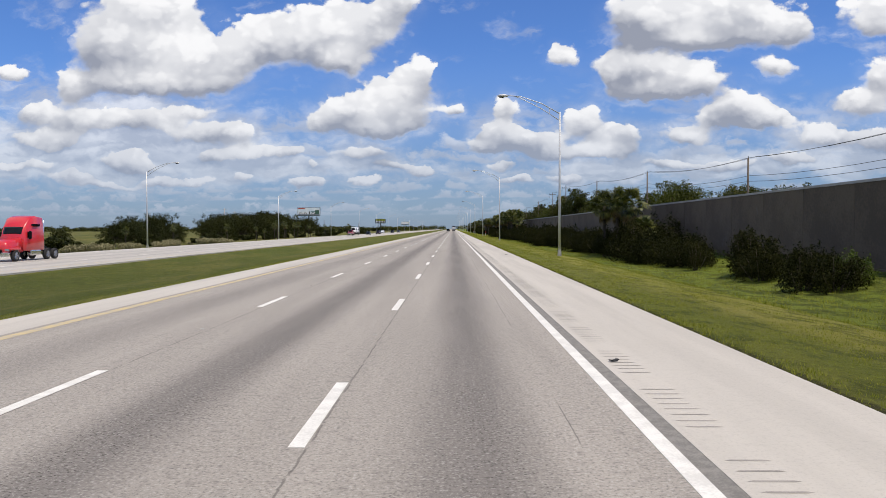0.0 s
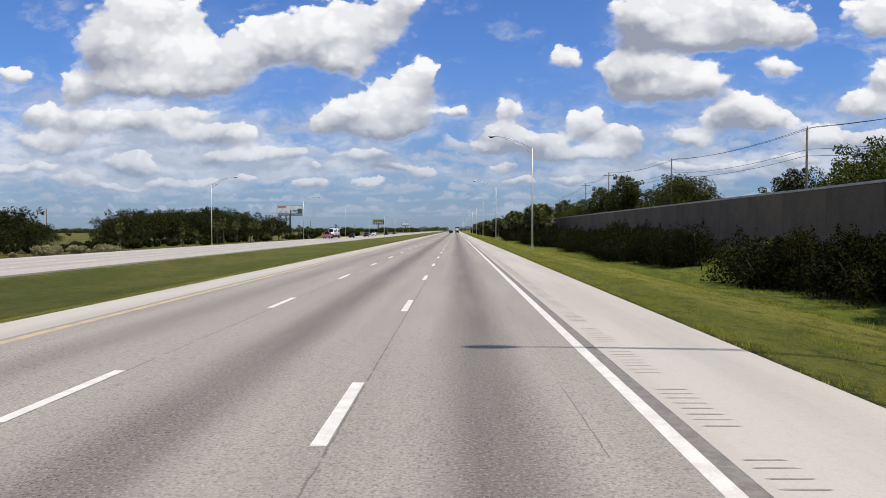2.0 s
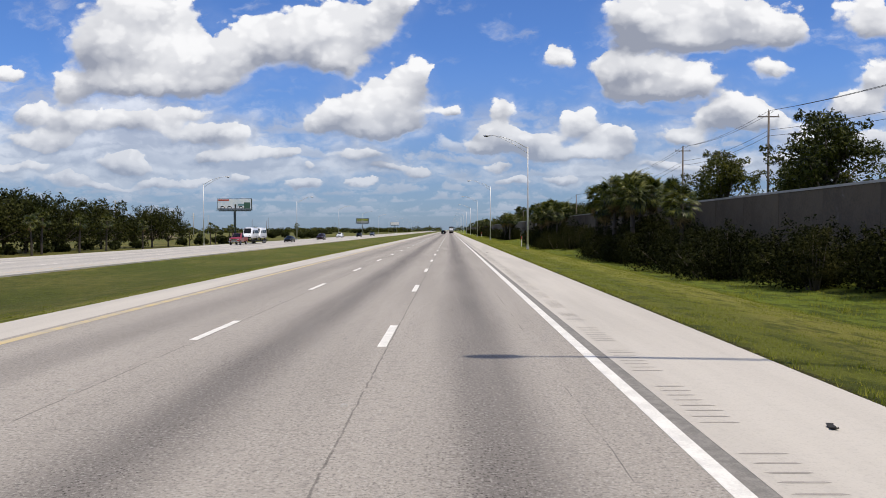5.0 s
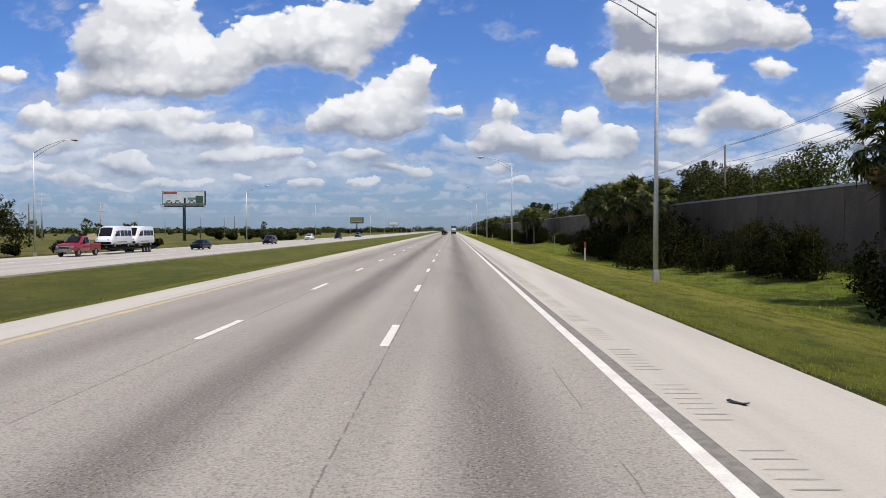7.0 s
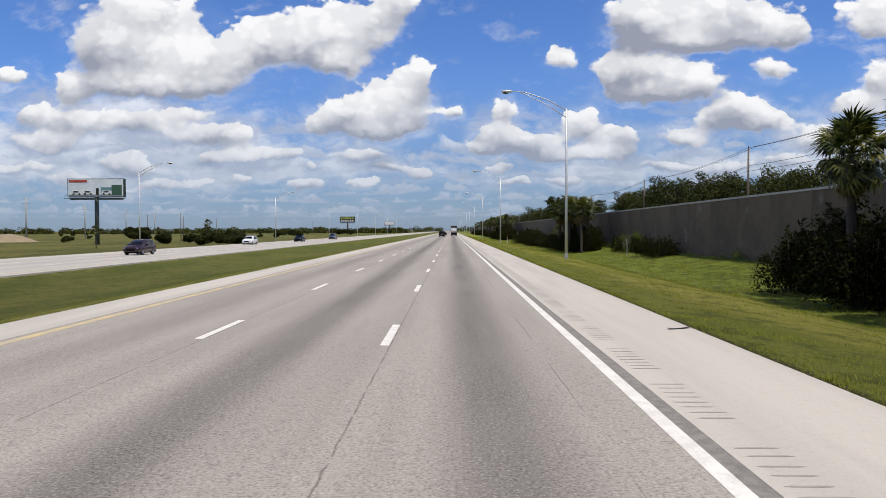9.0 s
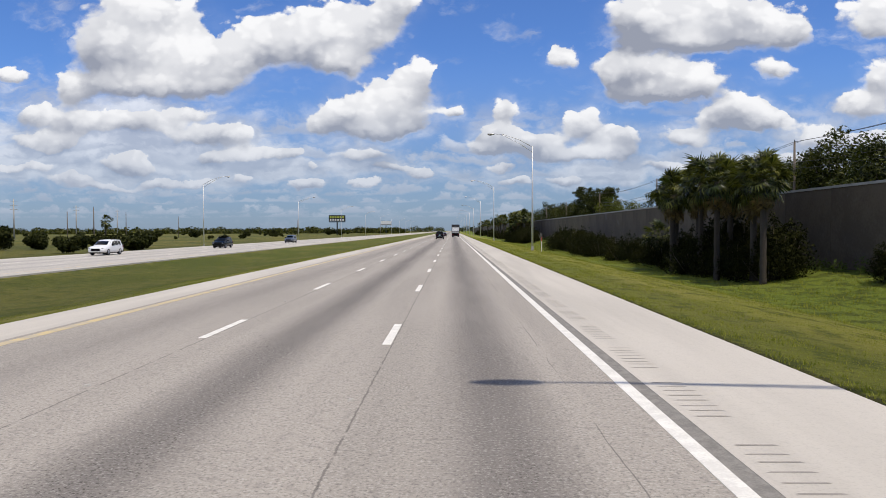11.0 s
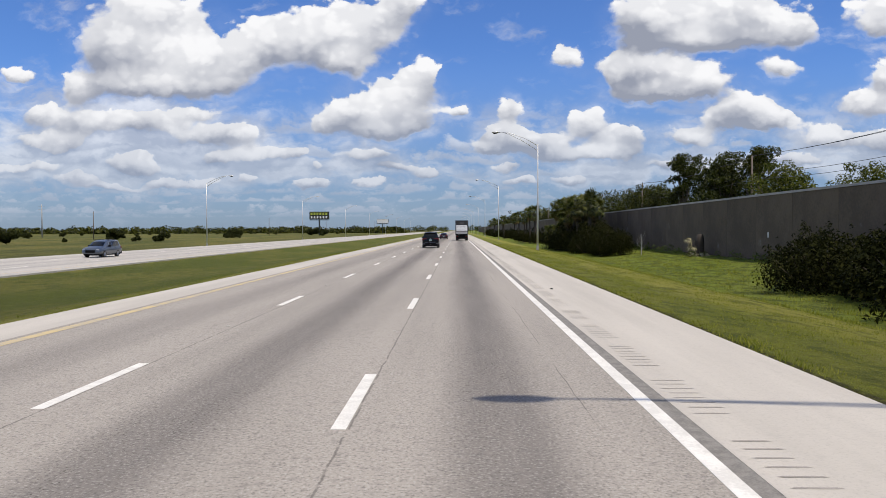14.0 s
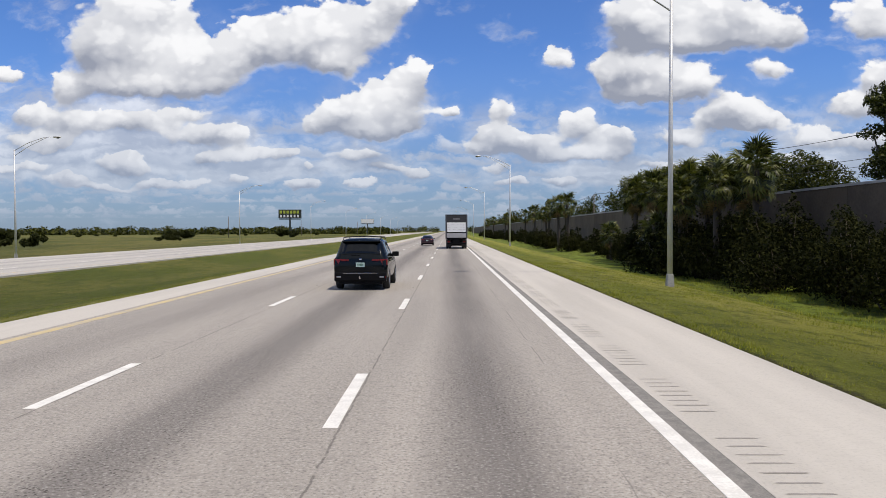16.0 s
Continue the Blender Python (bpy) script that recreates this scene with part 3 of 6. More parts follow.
GROUND_X, GROUND_Y, GROUND_Z = build_ground()


def slab(name, x0, x1, z, mat, label, category="road", thick=0.12, y0=START, y1=2500.0):
    bm = bmesh.new()
    box(bm, x0, x1, y0, y1, z - thick, z)
    return alone(name, bm, mat, label, category, kind="structure")


slab("road", -9.55, 1.93, 0.0, ROAD, "worn grey asphalt motorway lanes with dark mid-lane bands")
slab("pavement", 2.13, 4.75, 0.0, SHOULDER, "pale hard shoulder beside the right lane", "shoulder")
slab("pavement", -11.1, -9.55, 0.0, SHOULDER, "pale paved shoulder beside the grass median", "shoulder")
slab("trim", 1.93, 2.13, -0.004, STRIP, "dark asphalt joint strip beside the white edge line", "joint strip")
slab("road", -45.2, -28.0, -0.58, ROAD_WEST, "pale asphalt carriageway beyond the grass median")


def line(name, x, width, mat, label, z=0.0):
    bm = bmesh.new()
    box(bm, x - width / 2, x + width / 2, START, 2500, z - 0.01, z + 0.004)
    alone(name, bm, mat, label, "road marking", kind="structure")


line("edge_line", 1.83, 0.19, WHITE_PAINT, "solid white edge line painted on the asphalt")
line("edge_line", -9.25, 0.25, YELLOW_PAINT, "worn solid yellow line beside the median shoulder")
line("edge_line", -44.0, 0.16, WHITE_PAINT, "solid white edge line on the far carriageway", -0.58)
line("edge_line", -29.6, 0.16, YELLOW_PAINT, "solid yellow line on the far carriageway", -0.58)


def dashes(x, first, last, phase, z=0.0, wide=0.17, label="white lane dash painted on the asphalt"):
    bm = bmesh.new()
    box(bm, -wide / 2, wide / 2, 0, 3.05, -0.01, 0.004)
    me = finish(bm, "lane_dash", WHITE_PAINT)
    for k in range(first, last):
        ob = new("lane_dash", me)
        ob.matrix_basis = pose(x, phase + 12.192 * k, z)
        tagged(ob, label, "road marking", "lane dashes", "structure")


dashes(-1.83, -1, 70, 7.08)
dashes(-5.65, -1, 70, 7.95)
dashes(-33.6, 0, 70, 3.0, -0.58)
dashes(-38.8, 0, 70, 6.0, -0.58)


# ---------------------------------------------------------------- noise wall
WALL_X, WALL_FOOT, WALL_TOP = 24.0, -0.45, 5.0


def build_wall():
    bm = bmesh.new()
    box(bm, WALL_X - 0.12, WALL_X + 0.35, START, 1260, WALL_FOOT - 0.3, WALL_FOOT + 0.25)
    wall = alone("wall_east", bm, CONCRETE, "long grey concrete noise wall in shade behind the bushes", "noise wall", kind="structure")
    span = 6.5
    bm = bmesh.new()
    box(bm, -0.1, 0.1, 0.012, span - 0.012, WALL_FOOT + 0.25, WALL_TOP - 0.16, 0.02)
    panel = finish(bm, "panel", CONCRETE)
    bm = bmesh.new()
    box(bm, -0.15, 0.15, 0.004, span - 0.004, WALL_TOP - 0.16, WALL_TOP)
    cap = finish(bm, "coping", CAP)
    for k in range(200):
        y = START + span * k
        for name, me in (("panel", panel), ("coping", cap)):
            ob = new(name, me)
            ob.parent = wall
            ob.location = (WALL_X + 0.1 + (0.006 if k % 2 else 0.0), y, 0)


build_wall()


# ---------------------------------------------------------------- street lamps
def street_lamp(place, arm_way, label):
    """A tapered steel column with a truss arm and a flat lantern; arm_way is -1 or 1 along x."""
    lamp = thing("street_lamp", place, label, "street lamp", "motorway street lamps")
    part("column", tube(bmesh.new(), [(0, 0, 0.45), (0, 0, 6), (0, 0, 12.5)], [0.125, 0.1, 0.07], 12), GALV, lamp, smooth=True)
    bm = bmesh.new()
    box(bm, -0.17, 0.17, -0.17, 0.17, -0.25, 0.52, 0.03)
    for vert in bm.verts:
        if vert.co.z > 0.3:
            vert.co.x, vert.co.y = vert.co.x * 0.78, vert.co.y * 0.78
    part("base", bm, BASE_METAL, lamp, "grey cast breakaway base box")
    a = arm_way
    part("upper_arm", tube(bmesh.new(), [(0, 0, 12.35), (a * 1.6, 0, 13.25), (a * 3.4, 0, 13.85), (a * 4.6, 0, 13.95)], [0.045, 0.042, 0.04, 0.035], 6), GALV, lamp, smooth=True)
    part("lower_arm", tube(bmesh.new(), [(0, 0, 11.75), (a * 1.6, 0, 12.8), (a * 3.4, 0, 13.7), (a * 3.9, 0, 13.86)], [0.035] * 4, 6), GALV, lamp, smooth=True)
    for s in (0.9, 2.0):
        part("strut", tube(bmesh.new(), [(a * s, 0, 11.75 + s * 0.62), (a * s, 0, 12.35 + s * 0.52)], 0.02, 5), GALV, lamp)
    bm = bmesh.new()
    bmesh.ops.create_uvsphere(bm, u_segments=16, v_segments=8, radius=1.0, matrix=Matrix.Translation((a * 4.95, 0, 13.93)) @ Matrix.Diagonal((0.5, 0.19, 0.13, 1)))
    part("lantern", bm, GALV, lamp, "flat grey cobra-head lantern", smooth=True)
    bm = bmesh.new()
    bmesh.ops.create_uvsphere(bm, u_segments=12, v_segments=6, radius=1.0, matrix=Matrix.Translation((a * 5.05, 0, 13.85)) @ Matrix.Diagonal((0.28, 0.14, 0.12, 1)))
    part("lens", bm, GLASS_DARK, lamp, smooth=True)
    return lamp


east_lamp = street_lamp(pose(9.95, 70.2 - 90.25, -0.5) @ Matrix.Scale(1.1, 4), -1, "grey galvanised street lamp on the mown verge")
for k in range(0, 14):
    copy_thing(east_lamp, pose(9.95, 70.2 + 90.25 * k, -0.5))
west_lamp = street_lamp(pose(-50.3, 119 - 90.3, -0.95), 1, "grey galvanised street lamp beyond the far carriageway")
for k in range(0, 13):
    copy_thing(west_lamp, pose(-50.3, 119 + 90.3 * k, -0.95))


# ---------------------------------------------------------------- power lines
def utility_pole(x, y, h, arm, label):
    p = thing("utility_pole", pose(x, y, ground_z(x, y)), label, "utility pole", "wooden utility poles")
    part("pole", tube(bmesh.new(), [(0, 0, -0.3), (0, 0, h * 0.5), (0, 0, h)], [0.17, 0.145, 0.11], 8), WOOD_POLE, p, smooth=True)
    if arm:
        bm = bmesh.new()
        box(bm, -1.2, 1.2, -0.06, 0.06, h - 0.75, h - 0.62)
        part("crossarm", bm, WOOD_POLE, p)
        for s in (-1.1, 0.0, 1.1):
            part("insulator", tube(bmesh.new(), [(s, 0, h - 0.62 if s else h), (s, 0, h - 0.4 if s else h + 0.2)], [0.05, 0.03], 6), PLASTIC, p)
    else:
        part("insulator", tube(bmesh.new(), [(0, 0, h), (0, 0, h + 0.22)], [0.05, 0.03], 6), PLASTIC, p)
    return p


EAST_POLES = [(-6, 11.0), (43, 11.0), (91, 11.0), (138, 12.9), (186, 14.2), (237, 16.0), (268, 15.4), (312, 13.6), (365, 12.5), (414, 11.8), (467, 11.5), (518, 11.5), (572, 11.5),
              (622, 11.5), (672, 11.5), (722, 11.5)]
for i, (y, h) in enumerate(EAST_POLES):
    utility_pole(36.2, y, h, 5 <= i <= 6, "weathered wooden utility pole behind the noise wall")
for (y0, h0), (y1, h1) in zip(EAST_POLES, EAST_POLES[1:]):
    for drop, dx in ((0.0, 0.0), (2.2, 0.12), (2.9, -0.12), (-0.15, 0.9)):
        bm = bmesh.new()
        tube(bm, [(36.2 + dx, y0 + (y1 - y0) * s, -0.2 + h0 - drop + (h1 - h0) * s - 4 * 0.7 * s * (1 - s)) for s in (k / 8 for k in range(9))], 0.022, 4)
        alone("power_cable", bm, WIRE, "thin black overhead cable slung between wooden poles", "cable", "overhead cables")


# ---------------------------------------------------------------- plants
def leaf_cloud(centres, count, size, seed, squash=0.8, upward=0.35):
    """Leaves, each a small blade, scattered through balls (x, y, z, radius)."""
    rng = np.random.default_rng(seed)
    balls = np.array(centres, dtype=float)
    weight = balls[:, 3] ** 2
    pick = rng.choice(len(balls), count, p=weight / weight.sum())
    d = rng.normal(size=(count, 3))
    d /= np.linalg.norm(d, axis=1)[:, None]
    r = balls[pick, 3] * rng.uniform(0.55, 1.05, count)
    p = balls[pick, :3] + d * r[:, None] * np.array([1, 1, squash])
    normal = d * 0.7 + rng.normal(size=(count, 3)) * 0.55 + np.array([0, 0, upward])
    normal /= np.linalg.norm(normal, axis=1)[:, None]
    a = np.cross(normal, rng.normal(size=(count, 3)))
    a /= np.linalg.norm(a, axis=1)[:, None]
    b = np.cross(normal, a)
    s = size * rng.uniform(0.6, 1.4, count)[:, None]
    verts = np.stack([p - a * s, p + b * s * 0.6 + normal * s * 0.15, p + a * s * 0.7 - b * s * 0.35], 1).reshape(-1, 3)
    faces = np.arange(count * 3).reshape(-1, 3)
    return verts.tolist(), faces.tolist()


def tree(place, h, spread, seed, label, leaf=None, leaves=9500, size=0.195, group="trees", name="broadleaf_tree", category="tree", bare=0.28):
    """A forked trunk with limbs and a ragged crown of leaf clumps."""
    rng = random.Random(seed)
    t = thing(name, place, label, category, group)
    fork = h * bare
    bm = bmesh.new()
    tube(bm, [(0, 0, -0.3), (0.05 * h * rng.uniform(-0.4, 0.4), 0, fork * 0.6), (0, 0, fork), (0.1, 0.1, h * 0.7)], [0.026 * h, 0.021 * h, 0.018 * h, 0.006 * h], 8)
    balls = []
    for k in range(15):
        ang, up = 2.4 * k + rng.uniform(-0.5, 0.5), 0.26 + 0.68 * ((k + rng.uniform(0, 1)) / 15)
        reach = spread * rng.uniform(0.45, 0.95) * (1.1 - 0.75 * max(0, up - 0.55) / 0.45)
        tip = Vector((math.cos(ang) * reach, math.sin(ang) * reach, h * up * 0.94))
        mid = Vector((tip.x * 0.45, tip.y * 0.45, fork + (tip.z - fork) * 0.5))
        tube(bm, [(0, 0, fork * rng.uniform(0.85, 1.3)), mid, tip], [0.011 * h, 0.008 * h, 0.003 * h], 5)
        rad = spread * rng.uniform(0.26, 0.40)
        balls.append((tip.x, tip.y, tip.z, rad))
        for _ in range(5):
            balls.append((tip.x + rng.uniform(-1.2, 1.2) * rad, tip.y + rng.uniform(-1.2, 1.2) * rad, tip.z + rng.uniform(-0.8, 0.9) * rad, rad * rng.uniform(0.3, 0.6)))
    balls.append((0, 0, h * 0.86, spread * 0.36))
    for k in range(10):
        ang, up, reach = 1.9 * k, rng.uniform(0.42, 0.80), spread * rng.uniform(0.0, 0.42)
        balls.append((math.cos(ang) * reach, math.sin(ang) * reach, h * up, spread * rng.uniform(0.26, 0.36)))
    part("trunk", bm, BARK, t, smooth=True)
    ob = new("crown", raw("crown", *leaf_cloud(balls, leaves, size, seed), leaf or OAK_LEAF))
    ob.parent = t
    return t


def bush(place, h, spread, seed, label, leaf=None, leaves=6000, size=0.10, group="bushes", name="bush"):
    rng = random.Random(seed)
    t = thing(name, place, label, "bush", group)
    bm = bmesh.new()
    balls = []
    for k in range(11):
        ang, reach = 2.4 * k + rng.uniform(-0.4, 0.4), spread * rng.uniform(0.1, 0.8)
        top = h * rng.uniform(0.35, 0.95) * (1.0 - 0.45 * reach / spread)
        tip = Vector((math.cos(ang) * reach, math.sin(ang) * reach, top))
        tube(bm, [(tip.x * 0.25, tip.y * 0.25, -0.2), (tip.x * 0.7, tip.y * 0.7, top * 0.5), tip], [0.05, 0.035, 0.012], 5)
        rad = spread * rng.uniform(0.22, 0.40)
        balls.append((tip.x, tip.y, max(tip.z - rad * 0.4, rad * 0.5), rad))
        balls.append((tip.x * 1.1, tip.y * 1.1, max(tip.z * 0.45, 0.3), rad))
        balls.append((tip.x + rng.uniform(-0.5, 0.5), tip.y + rng.uniform(-0.5, 0.5), tip.z + rad * 0.35, rad * 0.4))
        for up in (0.5, 0.8, 1.1):
            balls.append((tip.x * (1 + 0.2 * up), tip.y * (1 + 0.2 * up), tip.z + rad * up * rng.uniform(0.6, 1.1), rad * (0.42 - 0.26 * up)))
    part("stem", bm, BARK, t, smooth=True)
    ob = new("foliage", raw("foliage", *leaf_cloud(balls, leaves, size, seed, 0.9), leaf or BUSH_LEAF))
    ob.parent = t
    return t


def fan_mesh(name, reach, stalk, droop, mat, seed, blades=15):
    """One fan leaf: a stalk along +x and a half-round of folded, drooping blades."""
    rng = random.Random(seed)
    verts, faces = [], []

    def quad(*ps):
        n = len(verts)
        verts.extend(tuple(p) for p in ps)
        faces.append(tuple(range(n, n + len(ps))))

    for s in (-0.02, 0.02):
        quad((0, s, 0), (stalk, s * 0.6, 0.02), (stalk, -s * 0.6, 0.0), (0, -s, -0.02))
    for k in range(blades):
        ang = radians(-105 + 210 * k / (blades - 1) + rng.uniform(-4, 4))
        length = reach * rng.uniform(0.8, 1.05) * (1.0 - 0.25 * abs(ang) / 1.9)
        way, side = Vector((math.cos(ang), math.sin(ang), 0)), Vector((-math.sin(ang), math.cos(ang), 0))
        root = Vector((stalk, 0, 0))
        mid = root + way * length * 0.55 + Vector((0, 0, 0.04 - 0.05 * droop))
        tip = root + way * length * 0.95 + Vector((0, 0, -droop * length * rng.uniform(0.3, 0.7)))
        w = reach * 0.055
        lift = Vector((0, 0, 0.035))
        quad(root, mid + side * w + lift, mid - side * w)
        quad(mid + side * w + lift, tip, mid - side * w)
    return raw(name, verts, faces, mat)


GREEN_FANS = [fan_mesh("frond", 0.92, 0.92, d, PALM_LEAF, s, 17) for s, d in ((1, 0.35), (2, 0.8), (3, 0.55))]
DEAD_FANS = [fan_mesh("dead_frond", 0.85, 0.8, 1.0, DEAD_LEAF, s, 13) for s in (4, 5)]


def palm(place, h, seed, label, fronds=38, dead=10, group="cabbage palms"):
    """A cabbage palm: a rough trunk under a ball of fan leaves, dead ones hanging below."""
    rng = random.Random(seed)
    t = thing("palm_tree", place, label, "palm tree", group)
    bm = bmesh.new()
    lean = rng.uniform(-0.25, 0.25)
    steps = 12
    tube(bm, [(lean * (k / steps) ** 2, 0, -0.3 + (h + 0.3) * k / steps) for k in range(steps + 1)],
         [0.175 - 0.03 * k / steps + (0.02 if k % 2 else 0.0) for k in range(steps + 1)], 9)
    part("trunk", bm, PALM_BARK, t, "grey ringed trunk", smooth=True)
    for k in range(fronds + dead):
        hang = k >= fronds
        tilt = rng.uniform(-95, -60) if hang else 82 - 142 * ((k + 0.5) / fronds) ** 0.85 + rng.uniform(-16, 16)
        me = rng.choice(DEAD_FANS if hang else GREEN_FANS)
        ob = new("dead_frond" if hang else "frond", me)
        ob.parent = t
        s = rng.uniform(0.72, 1.15)
        ob.matrix_basis = pose(lean, 0, h - (0.25 if hang else 0.0) + 0.15 * (1 - k / fronds), rng.uniform(-38, 38), -tilt, 137.5 * k + rng.uniform(-12, 12)) @ Matrix.Scale(s, 4)
    return t


def put(kinds, x, y, turn, scale, sink=0.0):
    """A copy of one of the kinds, standing on the ground."""
    m = pose(x, y, ground_z(x, y) - sink, 0, 0, turn) @ Matrix.Scale(scale, 4)
    return copy_thing(kinds, m)


dice = random.Random(5)
P_TALL = palm(pose(18.2, 82.5, ground_z(18.2, 82.5)) @ Matrix.Scale(1.08, 4), 5.7, 11, "tall cabbage palm with drooping green fans and brown skirts", 46, 15)
P_MID = palm(pose(19.4, 88.0, ground_z(19.4, 88)) @ Matrix.Scale(1.08, 4), 4.9, 12, "cabbage palm with a dense ball of green fans", 48, 11)
P_LOW = palm(pose(19.6, 76.0, ground_z(19.6, 76)), 2.6, 13, "short cabbage palm with fans near the ground", 28, 4)
P_FAR = palm(pose(17.6, 622.0, ground_z(17.6, 622)) @ Matrix.Scale(1.1, 4), 5.7, 14, "cabbage palm seen far off with a dark ball of fans", 25, 5)
# stands of palms: along the road, across it, height of the crown's top over the road
PALMS = [(78.5, 18.8, 6.6), (85.5, 17.4, 7.0), (227.5, 18.3, 8.4), (230.5, 19.8, 8.2), (232.0, 17.4, 8.4), (235.5, 19.2, 7.6), (237.5, 17.6, 7.3), (244.5, 18.0, 8.1), (241.0, 19.5, 7.4), (218.0, 19.4, 6.8), (212.0, 18.4, 6.2), (229.0, 20.6, 7.6), (233.6, 20.6, 7.2), (225.0, 17.6, 7.8), (239.2, 20.4, 6.8),
         (281.5, 18.4, 7.1), (284.5, 19.4, 7.2), (287.5, 17.6, 7.5), (290.5, 18.8, 8.1), (293.0, 17.2, 7.6), (296.5, 18.9, 7.9), (299.5, 17.4, 7.7), (303.0, 18.4, 8.1), (306.5, 17.2, 7.7), (309.5, 18.8, 7.9), (286.0, 20.4, 7.2), (294.6, 20.2, 7.3), (301.2, 20.0, 7.4), (292.0, 16.9, 6.6), (305.0, 20.4, 6.9),
         (381.0, 18.4, 7.2), (383.5, 17.0, 7.6), (386.5, 19.0, 7.3), (388.5, 17.6, 7.8), (391.5, 18.6, 7.7), (394.0, 17.2, 7.4), (397.0, 18.4, 7.5), (378.6, 18.0, 7.2), (384.8, 20.0, 7.0), (389.8, 20.0, 7.2), (395.5, 19.8, 7.0),
         (533.0, 18.8, 8.1), (536.5, 17.6, 7.4), (540.0, 19.0, 7.8), (543.5, 17.8, 8.0), (547.0, 18.8, 7.6), (550.5, 17.4, 7.9), (554.0, 19.2, 8.2), (558.5, 17.8, 8.0), (563.0, 18.8, 7.6), (538.0, 20.4, 7.2), (545.5, 20.2, 7.3), (552.4, 20.4, 7.2), (541.8, 16.9, 6.8),
         (600.0, 18.0, 8.4), (604.5, 17.2, 8.3), (609.0, 19.0, 8.0), (622.0, 18.0, 8.2), (640.0, 17.6, 8.0), (668.0, 18.4, 7.6), (700.0, 17.0, 8.0), (735.0, 18.6, 7.6), (780.0, 17.4, 8.2), (840.0, 18.0, 7.8)]
for y, x, top in PALMS:
    kind, tall = (P_TALL, 7.6) if top > 7.5 or dice.random() < 0.3 else (P_MID, 6.8)
    if y > 590:
        kind, tall = P_FAR, 7.7
    put(kind, x, y, dice.uniform(0, 360), (top + 1.15) / tall / 1.08)
for y, x in ((401, 18.0), (547, 16.6), (568, 17.5)):
    put(P_LOW, x, y, dice.uniform(0, 360), dice.uniform(0.95, 1.2))

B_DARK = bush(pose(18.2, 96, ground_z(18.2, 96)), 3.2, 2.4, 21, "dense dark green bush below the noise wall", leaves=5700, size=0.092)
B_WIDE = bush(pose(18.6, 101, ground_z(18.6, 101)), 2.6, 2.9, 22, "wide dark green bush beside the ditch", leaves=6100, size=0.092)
B_LOOSE = bush(pose(18.8, 47.5, ground_z(18.8, 47.5)), 3.4, 1.7, 25, "loose brownish-green shrub with feathery upright shoots", LOOSE_LEAF, 5000, 0.070)
B_PALE = bush(pose(20.2, 38, ground_z(20.2, 38)), 1.9, 1.6, 23, "small yellow-green shrub in the ditch", YOUNG_LEAF, 3600, 0.066)
B_FAR = bush(pose(18.0, 640, ground_z(18, 640)), 3.2, 2.6, 26, "dark green bush far along the noise wall", leaves=2600, size=0.16)
# thickets: along the road from, to, count, across from, to, height of the tops over the road
for ya, yb, count, xa, xb, top in ((42.5, 50, 3, 18, 19.5, 1.9), (35, 41, 3, 17.6, 19.4, 1.3), (55, 66, 5, 17.6, 20, 2.0), (66, 77, 5, 17.6, 20, 2.2), (77, 92, 8, 17.4, 20, 2.5), (76, 90, 5, 19.5, 21.5, 3.4), (92, 106, 8, 17.8, 20, 2.5),
                                   (121.5, 136, 7, 17.8, 20.5, 2.5), (136, 150, 8, 17.2, 20, 3.0), (150, 170, 10, 17.4, 20, 2.8), (185, 206, 9, 17.4, 20.5, 2.9), (206, 226, 8, 17.6, 20.5, 2.9), (226, 247, 9, 17.0, 20, 2.6), (224, 240, 7, 18.8, 21.5, 4.0),
                                   (254, 273, 7, 18.4, 21, 2.5), (274, 292, 8, 16.8, 19.5, 2.6), (292, 315, 10, 16.8, 19.8, 2.8), (280, 313, 12, 18.8, 21.5, 4.2), (349, 356, 3, 20.4, 22, 1.1), (362, 374, 3, 20.5, 22.5, 1.2), (378, 399, 8, 17, 19.8, 2.2), (380, 398, 5, 19.5, 21.5, 3.4),
                                   (400, 415, 7, 17.4, 20, 1.7), (426, 432, 4, 17.6, 20, 1.9), (432, 447, 7, 17.4, 20, 2.2), (447, 462, 7, 17.2, 20, 2.4), (460, 470, 5, 18.0, 21, 2.2), (514, 530, 8, 17.4, 20.5, 2.7), (530, 546, 8, 17.0, 20, 2.6), (530, 562, 11, 18.8, 21.5, 4.0), (546, 575, 8, 17.2, 20.5, 2.5)):
    for k in range(count):
        kind, tall = dice.choice(((B_DARK, 3.3), (B_DARK, 3.3), (B_WIDE, 2.75), (B_LOOSE, 3.5)))
        put(kind, dice.uniform(xa, xb), ya + (yb - ya) * (k + dice.uniform(0.1, 0.9)) / count, dice.uniform(0, 360), (top + 1.15) / tall * dice.uniform(0.78, 1.06))
for k in range(34):
    put(B_FAR, dice.uniform(17, 21), 580 + 9.5 * k + dice.uniform(-4, 4), dice.uniform(0, 360), dice.uniform(0.8, 1.25))
for x, y, s in ((19.2, 146.5, 1.25), (18.6, 170, 0.9), (19.6, 262, 1.25), (20.2, 256.5, 1.1), (18.4, 521.5, 1.4), (17.8, 516, 1.2), (18.2, 74.5, 1.35), (18.9, 450, 1.1)):
    put(B_LOOSE, x, y, dice.uniform(0, 360), s)
for x, y, s in ((21, 51.5, 0.9), (20.5, 33, 0.7), (21.5, 112, 1.1), (20.2, 115.5, 0.9), (22, 176, 0.7), (21.5, 249, 0.8), (22.2, 246, 0.7), (22, 364, 1.3), (22.4, 371, 1.1), (21, 403, 0.8), (20.8, 531, 0.7), (17.0, 172, 0.8)):
    put(B_PALE, x, y, dice.uniform(0, 360), s)

